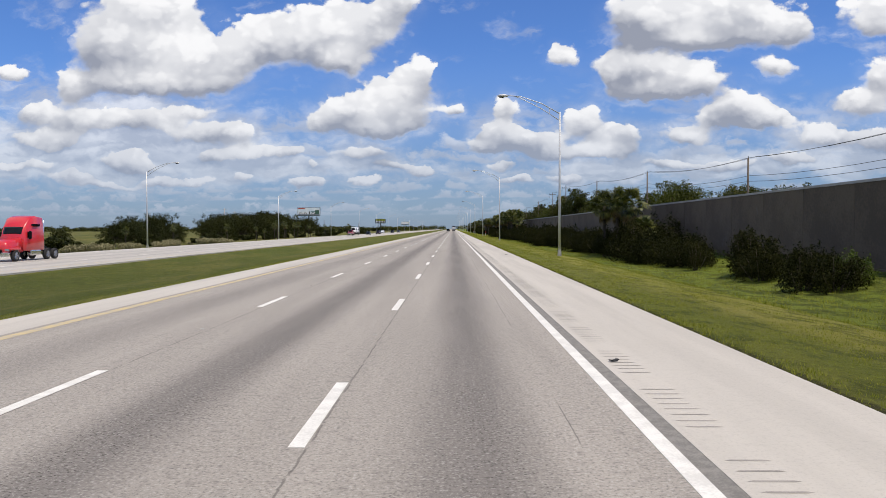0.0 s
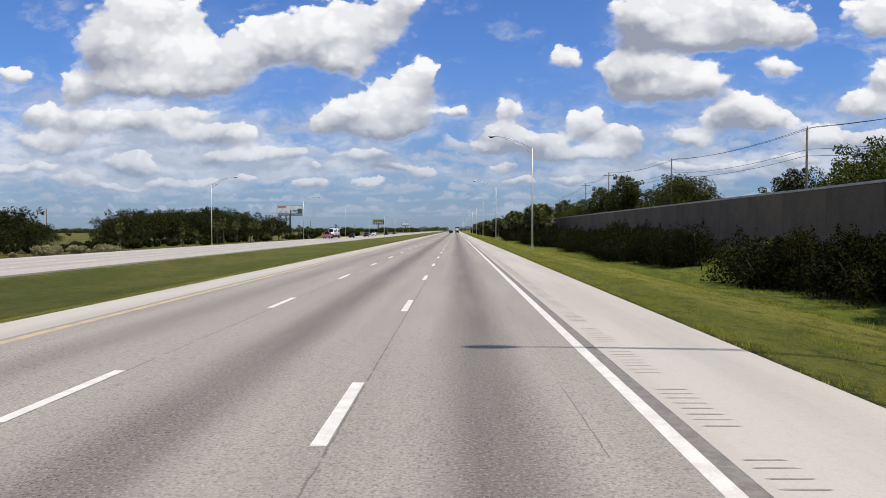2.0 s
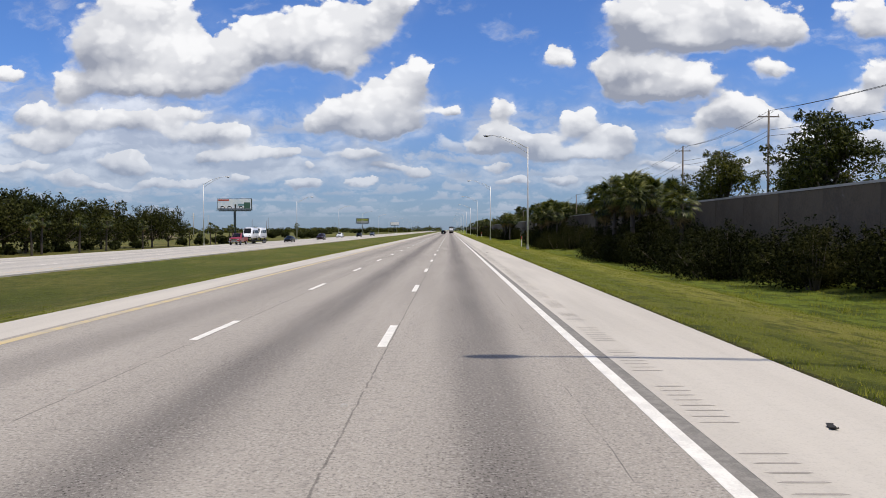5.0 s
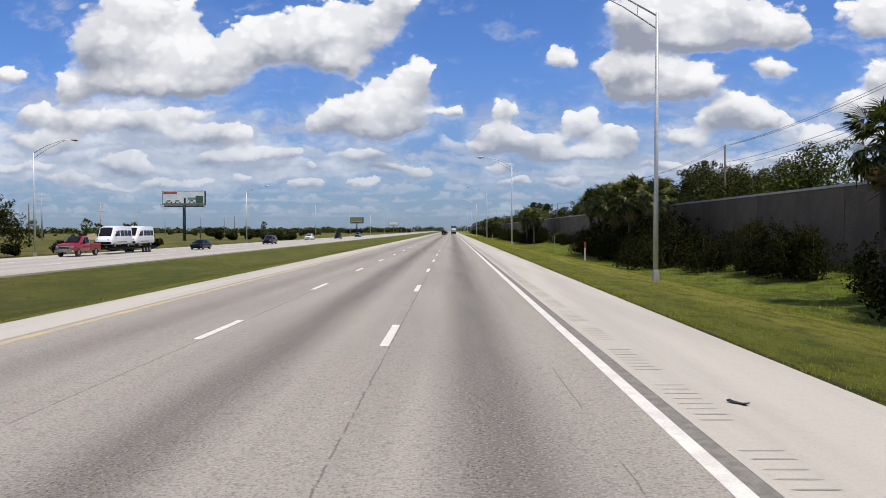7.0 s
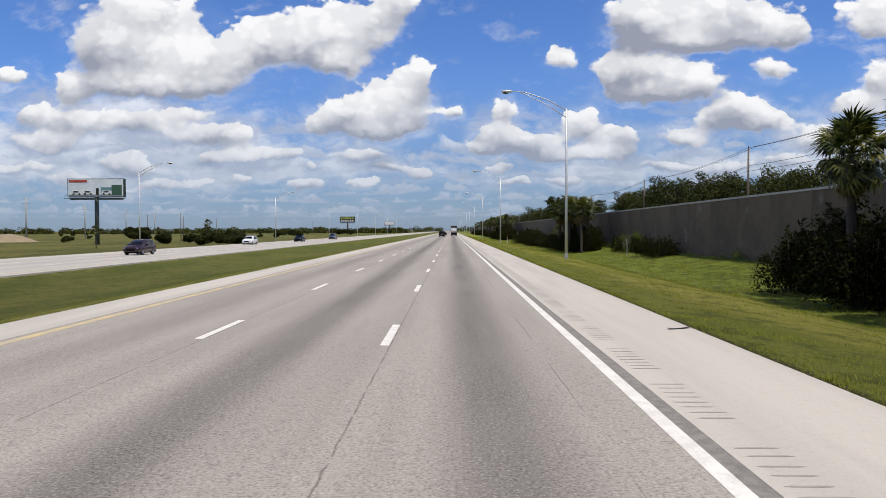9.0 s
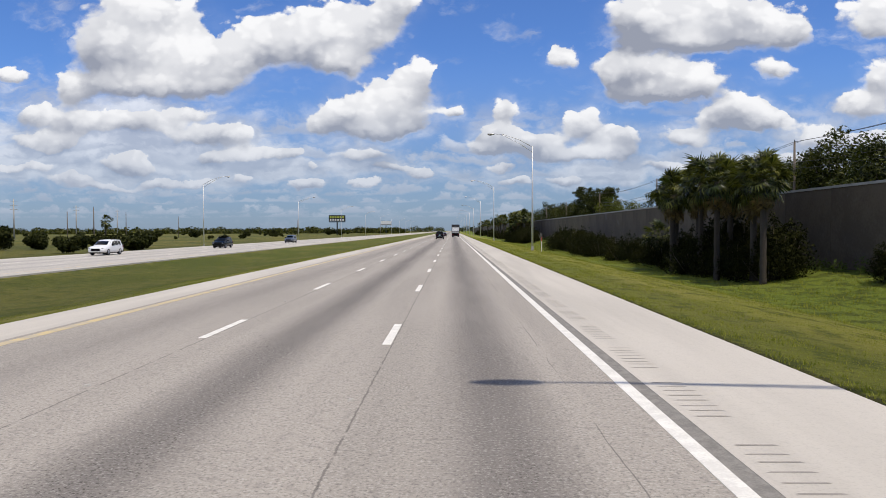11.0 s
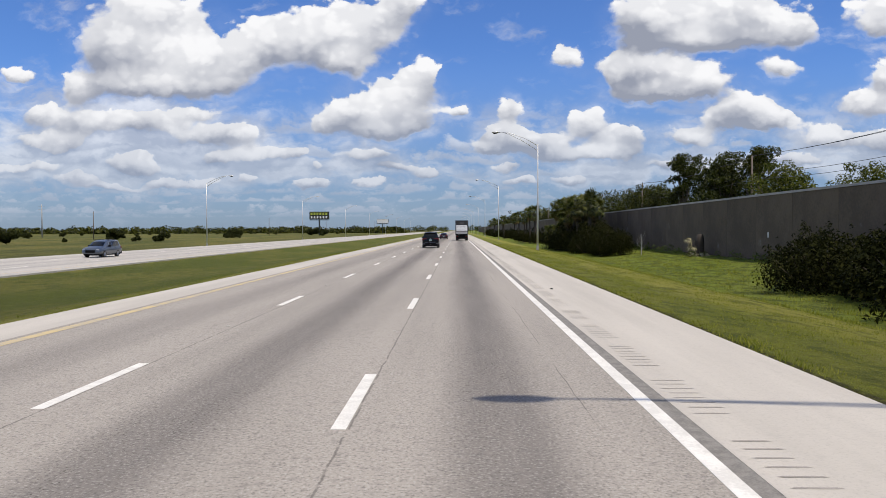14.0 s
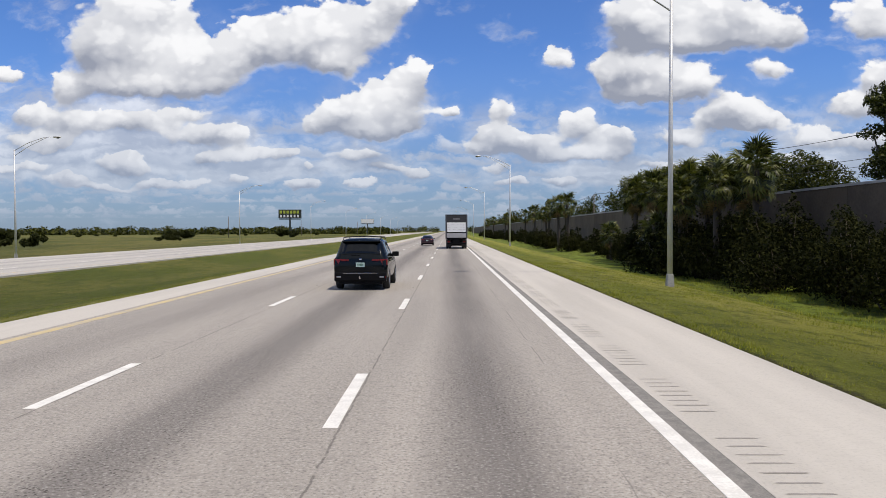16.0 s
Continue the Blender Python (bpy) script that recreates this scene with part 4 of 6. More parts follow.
T_ROUND = tree(pose(39, 188, -0.2) @ Matrix.Scale(1.13, 4), 10.6, 5.4, 31, "broad leafy tree rising behind the noise wall", leaves=12500, size=0.20)
T_TALL = tree(pose(38.5, 228, -0.2) @ Matrix.Scale(1.22, 4), 12.6, 4.3, 32, "tall dark leafy tree behind the noise wall", leaves=12500, size=0.20)
T_OPEN = tree(pose(39, 124, -0.2) @ Matrix.Scale(1.04, 4), 9.6, 4.6, 33, "yellow-green leafy tree behind the noise wall", YELLOW_LEAF, 10500, 0.18)
T_SLIM = tree(pose(37.2, 549, -0.2), 16.6, 3.3, 34, "slender upright leafy tree behind the noise wall", leaves=13000, size=0.18, bare=0.2)
T_FAR = tree(pose(40, 612, -0.2), 12.0, 5.0, 35, "dark leafy tree far along the noise wall", leaves=4200, size=0.26)
# trees behind the wall: along the road, across it, kind, height of the top over the road
for y, x, kind, tall, top in ((93, 41, T_ROUND, 10.6, 7.6), (101, 40, T_ROUND, 10.6, 8.2), (109, 42, T_ROUND, 10.6, 8.3), (130, 39, T_OPEN, 9.6, 9.8), (138, 40, T_OPEN, 9.6, 8.5), (147.5, 39, T_TALL, 12.6, 9.6), (195, 40, T_ROUND, 10.6, 11.4),
                              (258, 39, T_TALL, 12.6, 14.2), (236, 41, T_TALL, 12.6, 12.4), (297, 40, T_OPEN, 9.6, 11.4), (302, 39, T_ROUND, 10.6, 9.4), (312, 40, T_ROUND, 10.6, 10.2), (320, 39, T_ROUND, 10.6, 11.8), (331, 39, T_TALL, 12.6, 13.6),
                              (342, 41, T_ROUND, 10.6, 9.4), (356, 39, T_ROUND, 10.6, 9.4), (365, 40, T_ROUND, 10.6, 9.8), (378, 39, T_ROUND, 10.6, 10.4), (388, 40, T_ROUND, 10.6, 10.6), (401, 39, T_ROUND, 10.6, 11.2), (413, 40, T_ROUND, 10.6, 11.9), (425, 41, T_ROUND, 10.6, 11.2),
                              (438, 40, T_ROUND, 10.6, 10.8), (440, 39, T_TALL, 12.6, 11.2), (467, 38, T_TALL, 12.6, 10.6), (496, 39, T_OPEN, 9.6, 8.2), (513, 38, T_OPEN, 9.6, 9.8), (532, 38, T_TALL, 12.6, 14.0), (525.5, 40, T_SLIM, 16.6, 14.8),
                              (540, 40, T_TALL, 12.6, 13.0), (568, 39, T_ROUND, 10.6, 10.8), (578, 39, T_ROUND, 10.6, 11.4), (588, 40, T_ROUND, 10.6, 11.4)):
    put(kind, x, y, dice.uniform(0, 360), (top + 0.2) / tall / {T_ROUND: 1.13, T_TALL: 1.22, T_OPEN: 1.04}.get(kind, 1.0))
for k in range(24):
    put(T_FAR, dice.uniform(37, 45), 628 + 25 * k + dice.uniform(-6, 6), dice.uniform(0, 360), dice.uniform(0.9, 1.2))

# west side: a belt of dark trees, then palms and scrub in the open field
W_OAK = tree(pose(-68, 262, ground_z(-68)), 10.0, 5.6, 41, "dark spreading tree in a belt beyond the far carriageway", leaves=4600, size=0.31, bare=0.16, leaf=FIELD_LEAF)
W_SCRUB = []
for k in range(42):
    y = 96 + 5.0 * k + dice.uniform(-3, 3)
    big = float(np.interp(y, [90, 140, 150, 175, 215, 235, 300], [0.40, 0.46, 0.60, 0.70, 0.78, 0.92, 0.95]))
    if noise.noise((y * 0.05, 0.0, 2.0)) > -0.28:
        put(W_OAK, dice.uniform(-74, -64), y, dice.uniform(0, 360), big * dice.uniform(0.66, 1.08))
for x, y, s in ((-61, 300, 0.85), (-60, 306, 0.75)):
    put(W_OAK, x, y, dice.uniform(0, 360), s)
for k in range(40):
    W_SCRUB.append((dice.uniform(-66, -60), 92 + 5.2 * k + dice.uniform(-3, 3), dice.uniform(0.35, 0.75)))
for x, y, s in ((-58, 128, 0.6), (-58, 150, 0.7), (-57, 183, 0.7), (-58, 214, 0.62), (-57, 219, 0.55), (-58, 236, 0.8), (-59, 244, 0.95), (-58, 252, 0.85), (-60, 258, 1.0), (-58, 265, 0.9), (-59, 276, 0.95), (-57, 286, 0.8),
                (-58, 313, 0.75), (-58, 327, 0.8), (-58, 331, 0.7), (-57, 339, 0.7), (-58, 345, 0.75), (-69, 478, 1.0), (-72, 420, 0.7)):
    put(P_FAR, x, y, dice.uniform(0, 360), s * 0.84)
for x, y, s in ((-58, 320, 0.6), (-58, 335, 0.7), (-59, 341, 0.6), (-57, 350, 0.6), (-57, 306, 0.5), (-57, 452, 0.9), (-55, 458, 0.8), (-56, 464, 0.85), (-59, 470, 0.8), (-60, 447, 0.9), (-82, 462, 1.3), (-78, 470, 1.0), (-70, 484, 0.9), (-68, 492, 0.9), (-74, 478, 0.8), (-95, 560, 1.0), (-110, 600, 1.1), (-88, 640, 0.9), (-130, 700, 1.3), (-105, 760, 1.2),
                (-84, 880, 1.2), (-92, 900, 1.4), (-100, 920, 1.4), (-120, 820, 1.2)):
    W_SCRUB.append((x, y, s))
for k in range(46):
    W_SCRUB.append((dice.uniform(-330, -95), dice.uniform(480, 1100), dice.uniform(0.25, 0.70)))


def scrub(name, spots, height, wide, per_bush, size, leaf, seed, label):
    """Low bushes of a field, too many and too far off to count: (x, y, scale) of each."""
    luck = random.Random(seed)
    balls = []
    for x, y, big in spots:
        for k in range(9):
            ang, reach = 2.4 * k, wide * big * luck.uniform(0.1, 0.75)
            rad = wide * big * luck.uniform(0.22, 0.40)
            balls.append((x + math.cos(ang) * reach, y + math.sin(ang) * reach, ground_z(x, y) + max(rad * 0.4, height * big * luck.uniform(0.25, 0.8)), rad))
    ob = new(name, raw(name, *leaf_cloud(balls, per_bush * len(spots), size, seed, 0.85), leaf))
    tagged(ob, label, "scrub", kind="stuff")


scrub("field_scrub", W_SCRUB, 3.2, 3.2, 1150, 0.33, FIELD_LEAF, 81, "dark scrub bushes beyond the far carriageway and in the field")


def far_woods(name, spots, count, size, seed, label):
    ob = new(name, raw(name, *leaf_cloud(spots, count, size, seed, 0.8), OAK_LEAF))
    tagged(ob, label, "woodland", kind="stuff")


rng = random.Random(8)
spots = []
for k in range(900):
    f = k / 900
    x = -70 - 2300 * f ** 1.4
    y = 1350 - 650 * f + rng.uniform(-90, 90)
    r = rng.uniform(4.5, 7.5)
    spots.append((x + rng.uniform(-8, 8), y, r * rng.uniform(-0.2, 0.25), r))
far_woods("far_woods", spots, 84000, 1.75, 51, "distant dark tree line on the horizon")
spots = [(rng.choice((-1, 1)) * rng.uniform(16, 80) - 8, rng.uniform(1500, 2600), rng.uniform(1, 7), rng.uniform(5, 8)) for k in range(70)]
far_woods("far_woods", spots, 7000, 1.3, 52, "distant trees where the road meets the horizon")
spots = [(rng.uniform(60, 700), rng.uniform(100, 1500), rng.uniform(0, 3), rng.uniform(4, 7)) for k in range(140)]
far_woods("far_woods", spots, 9000, 1.2, 53, "distant trees beyond the noise wall")


# pale dry brush in front of the west tree belt
scrub("dry_brush", [(dice.uniform(-57, -52), 78 + 3.4 * k + dice.uniform(-2, 2), dice.uniform(0.5, 1.0)) for k in range(30)], 1.2, 2.0, 900, 0.17, DRY_LEAF, 44,
      "low pale dry brush beyond the far carriageway")


def wall_weeds():
    """Low weeds and creepers along the foot of the noise wall."""
    luck = random.Random(14)
    spots, y = [], 10.0
    while y < 620:
        y += luck.uniform(0.3, 1.1) if noise.noise((y * 0.06, 0, 4.0)) > -0.15 else luck.uniform(2, 4)
        size = luck.uniform(0.18, 0.55)
        spots.append((WALL_X - luck.uniform(0.2, 1.6), y, -0.3 + size * luck.uniform(0.2, 0.9), size))
    ob = new("wall_weeds", raw("wall_weeds", *leaf_cloud(spots, 36000, 0.085, 71, 0.9), YOUNG_LEAF))
    tagged(ob, "low green weeds along the foot of the noise wall", "weeds", kind="stuff")


wall_weeds()


PALE_FANS = [fan_mesh("pale_frond", 0.85, 0.9, 0.7, DRY_LEAF, k, 13) for k in (6, 7)]


def palm_stump(x, y):
    """A dead, blackened palm stump with pale fans fallen about its foot."""
    t = thing("palm_stump", pose(x, y, ground_z(x, y)), "blackened palm stump with pale fallen fans against the noise wall", "palm stump")
    part("stump", tube(bmesh.new(), [(0, 0, -0.3), (0.03, 0, 0.6), (-0.03, 0.02, 1.2), (0.0, 0, 1.75), (0.02, 0, 2.1)], [0.42, 0.36, 0.46, 0.40, 0.24], 10), PALM_BARK, t, "charred dark stump", smooth=True)
    for k, (tilt, turn, up) in enumerate(((12, 175, 1.3), (-4, 205, 0.9), (-20, 250, 0.6), (-14, 140, 0.5), (-24, 280, 0.45), (-18, 200, 0.35))):
        ob = new("pale_frond", PALE_FANS[k % 2])
        ob.parent = t
        ob.matrix_basis = pose(0, 0, up, 15 * k - 35, -tilt, turn)


palm_stump(22.9, 497.0)


def bare_sapling(x, y, h):
    t = thing("bare_sapling", pose(x, y, ground_z(x, y)), "leafless grey sapling standing in the ditch grass", "sapling")
    luck = random.Random(5)
    part("stem", tube(bmesh.new(), [(0, 0, -0.2), (0.08, 0, h * 0.5), (0.02, 0.1, h)], [0.05, 0.035, 0.01], 6), CAP, t)
    for k in range(9):
        z, a = h * (0.25 + 0.07 * k), 2.4 * k
        part("twig", tube(bmesh.new(), [(0.05, 0, z), (math.cos(a) * 0.35, math.sin(a) * 0.35, z + 0.35), (math.cos(a) * 0.55, math.sin(a) * 0.55, z + luck.uniform(0.5, 0.9))], [0.018, 0.012, 0.005], 4), CAP, t)


bare_sapling(20.5, 510, 2.4)
bare_sapling(20.0, 360, 2.0)


# ---------------------------------------------------------------- vehicles
def lathe(bm, outline, sides=24):
    """Turns (x, r) points round the x axis."""
    rings = [[bm.verts.new((x, r * math.cos(a), r * math.sin(a))) for a in (2 * math.pi * k / sides for k in range(sides))] for x, r in outline]
    for a, b in zip(rings, rings[1:]):
        for k in range(sides):
            bm.faces.new((a[k], b[k], b[(k + 1) % sides], a[(k + 1) % sides]))
    return bm


def wheel(owner, x, y, radius, width, side, spokes=5, rim_mat=None):
    """A tyre with its rim on one side of a vehicle; side is -1 or 1."""
    hub = new("wheel")
    hub.parent = owner
    hub.matrix_basis = pose(x, y, radius, 0, 0, 0 if side > 0 else 180)
    w = width / 2
    bm = lathe(bmesh.new(), [(-w, radius * 0.62), (-w, radius * 0.9), (-w * 0.7, radius), (w * 0.7, radius), (w, radius * 0.9), (w, radius * 0.62), (w * 0.4, radius * 0.6)])
    part("tyre", bm, TYRE, hub, smooth=True)
    bm = lathe(bmesh.new(), [(w * 0.9, radius * 0.64), (w * 0.75, radius * 0.57), (0, radius * 0.55), (0, 0.001)])
    for k in range(spokes):
        a = 2 * math.pi * k / spokes
        for da in (-0.13, 0.13):
            tube(bm, [(w * 0.75, 0.03 * math.cos(a), 0.03 * math.sin(a)), (w * 0.8, radius * 0.6 * math.cos(a + da), radius * 0.6 * math.sin(a + da))], [radius * 0.09, radius * 0.06], 4)
    lathe(bm, [(w * 0.6, radius * 0.16), (w * 0.9, radius * 0.13), (w * 0.92, 0.001)], 12)
    part("rim", bm, rim_mat or ALLOY, hub)
    return hub


def ring_of(st):
    """Half a cross-section of a car body at one station: y, sill, belt, top, half width, half roof width."""
    y, sill, belt, top, w, roof = st
    return [(0, sill), (w * 0.88, sill), (w * 0.985, sill + 0.12), (w, sill + (belt - sill) * 0.55), (w * 0.965, belt), (roof + (w * 0.965 - roof) * 0.12, top - 0.07), (roof * 0.86, top - 0.005), (roof * 0.4, top + 0.015), (0, top + 0.02)]


def car_body(stations, extra=0.0, rows=(0, 8), cols=None):
    """The lofted shell of a car, or a strip of it lifted off by extra: rows of the section, cols (from, to) along it, both sides."""
    bm = bmesh.new()
    spans = range(len(stations) - 1) if cols is None else range(*cols)
    for side in (1, -1):
        grid = {}
        for i in range(len(stations)):
            for j, (x, z) in enumerate(ring_of(stations[i])):
                n = Vector((x, 0, 0.25 if j > 4 else 0.0))
                off = n.normalized() * extra if n.length > 0.01 else Vector((0, 0, extra))
                grid[i, j] = bm.verts.new((side * (x + off.x), stations[i][0], z + off.z))
        for i in spans:
            for j in range(rows[0], rows[1]):
                f = (grid[i, j], grid[i + 1, j], grid[i + 1, j + 1], grid[i, j + 1])
                bm.faces.new(f if side > 0 else tuple(reversed(f)))
    if cols is None:
        for i in (0, len(stations) - 1):
            ring = ring_of(stations[i])
            bm.faces.new([bm.verts.new((x, stations[i][0], z)) for x, z in ring] + [bm.verts.new((-x, stations[i][0], z)) for x, z in reversed(ring[1:-1])])
    bmesh.ops.remove_doubles(bm, verts=bm.verts, dist=0.0004)
    bmesh.ops.delete(bm, geom=[v for v in bm.verts if not v.link_faces], context="VERTS")
    bmesh.ops.recalc_face_normals(bm, faces=bm.faces)
    return bm


def side_glass(owner, st, y0, y1, lift=0.008, low=0.08, high=0.92):
    """A pane on each flank between two distances along the car, between belt and roof edge."""
    def section(y):
        return [float(np.interp(y, [s[0] for s in st], [s[k] for s in st])) for k in range(6)]
    for side in (1, -1):
        bm = bmesh.new()
        corners = []
        for y, f in ((y0, low), (y1, low), (y1, high), (y0, high)):
            a, b = ring_of(section(y))[4:6]
            corners.append(bm.verts.new((side * (a[0] + (b[0] - a[0]) * f + lift), y, a[1] + (b[1] - a[1]) * f)))
        bm.faces.new(corners if side > 0 else corners[::-1])
        made = bmesh.ops.extrude_face_region(bm, geom=list(bm.faces))
        bmesh.ops.translate(bm, verts=[v for v in made["geom"] if isinstance(v, bmesh.types.BMVert)], vec=(-side * 0.02, 0, 0))
        bmesh.ops.recalc_face_normals(bm, faces=bm.faces)
        part("side_window", bm, GLASS_DARK, owner)


def end_glass(owner, name, st, y0, y1, out):
    """The windscreen or rear window: a bowed pane lying on the body between two distances along the car; out is -1 at the tail, 1 at the nose."""
    bm = bmesh.new()
    rows = []
    for k in range(5):
        y = y0 + (y1 - y0) * k / 4
        top, roof = (float(np.interp(y, [q[0] for q in st], [q[c] for q in st])) for c in (3, 5))
        rows.append([bm.verts.new((f * roof * 0.9, y + out * 0.012, top + float(np.interp(abs(f) * 0.9, [0, 0.4, 0.86, 1.0], [0.02, 0.015, -0.005, -0.03])) + 0.012)) for f in (-1, -0.7, -0.35, 0, 0.35, 0.7, 1)])
    for a, b in zip(rows, rows[1:]):
        for k in range(6):
            bm.faces.new((a[k], a[k + 1], b[k + 1], b[k]))
    made = bmesh.ops.extrude_face_region(bm, geom=list(bm.faces))
    bmesh.ops.translate(bm, verts=[v for v in made["geom"] if isinstance(v, bmesh.types.BMVert)], vec=(0, -out * 0.012, -0.02))
    bmesh.ops.recalc_face_normals(bm, faces=bm.faces)
    part(name, bm, GLASS_DARK, owner, smooth=True)


def block(owner, name, mat, x0, x1, y0, y1, z0, z1, bevel=0.015, label=""):
    return part(name, box(bmesh.new(), x0, x1, y0, y1, z0, z1, bevel), mat, owner, label)


SUV_SHAPE = [(0.0, 0.46, 0.86, 0.98, 0.88, 0.84), (0.05, 0.40, 1.04, 1.10, 0.95, 0.84), (0.14, 0.36, 1.10, 1.24, 0.975, 0.80), (0.40, 0.33, 1.12, 1.66, 0.99, 0.73), (0.55, 0.32, 1.12, 1.74, 0.995, 0.72),
             (1.6, 0.30, 1.10, 1.775, 1.0, 0.72), (2.6, 0.30, 1.08, 1.73, 1.0, 0.70), (3.0, 0.30, 1.07, 1.60, 1.0, 0.70), (3.75, 0.31, 1.05, 1.14, 0.99, 0.80), (4.4, 0.33, 0.98, 1.05, 0.97, 0.80),
             (4.78, 0.36, 0.86, 0.92, 0.92, 0.75), (4.92, 0.42, 0.70, 0.76, 0.80, 0.62)]
SEDAN_SHAPE = [(0.0, 0.46, 0.82, 0.90, 0.80, 0.74), (0.08, 0.38, 0.94, 1.0, 0.88, 0.76), (0.55, 0.32, 0.97, 1.05, 0.91, 0.74), (1.25, 0.28, 0.95, 1.36, 0.92, 0.60), (1.75, 0.26, 0.94, 1.44, 0.92, 0.58),
               (2.5, 0.26, 0.93, 1.45, 0.92, 0.58), (2.9, 0.26, 0.92, 1.38, 0.92, 0.58), (3.6, 0.27, 0.90, 0.98, 0.91, 0.70), (4.3, 0.29, 0.82, 0.88, 0.89, 0.70), (4.65, 0.33, 0.70, 0.76, 0.82, 0.64), (4.78, 0.40, 0.58, 0.64, 0.70, 0.55)]


def plate(owner, y, z):
    p = block(owner, "number_plate", PLATE, -0.155, 0.155, y - 0.012, y + 0.012, z, z + 0.155, 0.006, "pale plate with unreadable dark characters")
    for k in range(5):
        block(p, "character", INK, -0.10 + 0.045 * k, -0.07 + 0.045 * k, y - 0.016, y - 0.010, z + 0.04, z + 0.12, 0.0)


def suv(place, label, paint, rack=False, plated=True):
    """A large family SUV, its tail at y = 0."""
    car = thing("suv", place, label, "car")
    part("body", car_body(SUV_SHAPE), paint, car, smooth=True)
    end_glass(car, "rear_window", SUV_SHAPE, 0.135, 0.40, -1)
    end_glass(car, "windscreen", SUV_SHAPE, 3.68, 3.0, 1)
    for y0, y1 in ((0.62, 1.25), (1.32, 2.10), (2.17, 2.95)):
        side_glass(car, SUV_SHAPE, y0, y1)
    for s in (1, -1):
        bm = box(bmesh.new(), *sorted((s * 0.70, s * 0.985)), -0.004, 0.34, 0.86, 1.075, 0.02)
        for vert in bm.verts:
            if vert.co.z < 0.96:
                vert.co.x = s * (0.985 - (0.985 - abs(vert.co.x)) * 0.62)
            vert.co.y += 0.10 * max(0.0, abs(vert.co.x) - 0.86) / 0.12 * (1.0 if vert.co.y < 0.1 else 0.0)
        part("tail_lamp", bm, RED_LAMP, car, "dark red wrap-round tail lamp")
        block(car, "tail_lamp_inner", RED_LAMP, *sorted((s * 0.42, s * 0.70)), -0.006, 0.06, 1.005, 1.065, 0.012)
        block(car, "reflector", ALLOY, *sorted((s * 0.70, s * 0.86)), -0.056, 0.02, 0.44, 0.49, 0.01, "pale bumper lamp")
        block(car, "bumper_lamp", RED_LAMP, *sorted((s * 0.865, s * 0.93)), -0.045, 0.05, 0.44, 0.49, 0.01)
        part("roof_rail", tube(bmesh.new(), [(s * 0.68, 0.55, 1.73), (s * 0.70, 0.8, 1.81), (s * 0.70, 2.2, 1.82), (s * 0.69, 2.6, 1.73)], 0.02, 6), PLASTIC, car, smooth=True)
        block(car, "mirror", PLASTIC, *sorted((s * 0.93, s * 1.20)), 2.90, 3.02, 1.08, 1.26, 0.04)
        part("window_trim", tube(bmesh.new(), [(s * 0.985, 0.6, 1.13), (s * 0.985, 1.6, 1.115), (s * 0.985, 3.1, 1.085)], 0.012, 5), CHROME, car)
        for y in (1.38, 2.42):
            block(car, "door_handle", paint, *sorted((s * 0.985, s * 1.02)), y, y + 0.2, 0.96, 1.0, 0.008)
        for y in (0.98, 3.84):
            wheel(car, s * 0.87, y, 0.375, 0.25, s)
    for y in (0.95, 2.05):
        part("roof_bar", tube(bmesh.new(), [(-0.70, y, 1.82), (0, y, 1.845), (0.70, y, 1.82)], 0.02, 6), PLASTIC, car)
    block(car, "bumper", PLASTIC, -0.95, 0.95, -0.05, 0.45, 0.30, 0.64, 0.06, "matt black rear bumper")
    block(car, "rear_valance", PLASTIC, -0.80, 0.80, 0.02, 0.30, 0.22, 0.34, 0.03)
    block(car, "bumper_trim", CHROME, -0.62, 0.62, -0.056, 0.02, 0.585, 0.60, 0.004)
    block(car, "spoiler", paint, -0.70, 0.70, 0.26, 0.60, 1.655, 1.71, 0.02)
    block(car, "badge", CHROME, -0.05, 0.05, 0.018, 0.06, 1.03, 1.09, 0.015, "plain chrome badge")
    block(car, "script", CHROME, 0.55, 0.72, 0.006, 0.04, 0.80, 0.83, 0.005, "small chrome script bar")
    part("wiper", tube(bmesh.new(), [(0.0, 0.09, 1.19), (-0.35, 0.10, 1.22)], 0.01, 5), PLASTIC, car)
    hitch = tube(bmesh.new(), [(0, 0.2, 0.42), (0, -0.18, 0.42), (0, -0.20, 0.50)], 0.03, 6)
    part("tow_hitch", hitch, CHROME, car)
    block(car, "underbody", PLASTIC, -0.82, 0.82, 0.25, 4.7, 0.22, 0.42, 0.05)
    if plated:
        plate(car, 0.0, 0.80)
    if rack:
        block(car, "roof_rack", PLASTIC, -0.75, 0.75, 0.6, 2.7, 1.90, 1.97, 0.02)
        for x in (-0.55, 0.55):
            for y in (0.8, 2.4):
                block(car, "rack_leg", PLASTIC, x - 0.03, x + 0.03, y - 0.03, y + 0.03, 1.74, 1.91, 0.0)
    for s in (1, -1):
        block(car, "headlamp", ALLOY, *sorted((s * 0.55, s * 0.86)), 4.70, 4.86, 0.74, 0.86, 0.03)
    block(car, "grille", PLASTIC, -0.5, 0.5, 4.80, 4.955, 0.5, 0.78, 0.03)
    return car


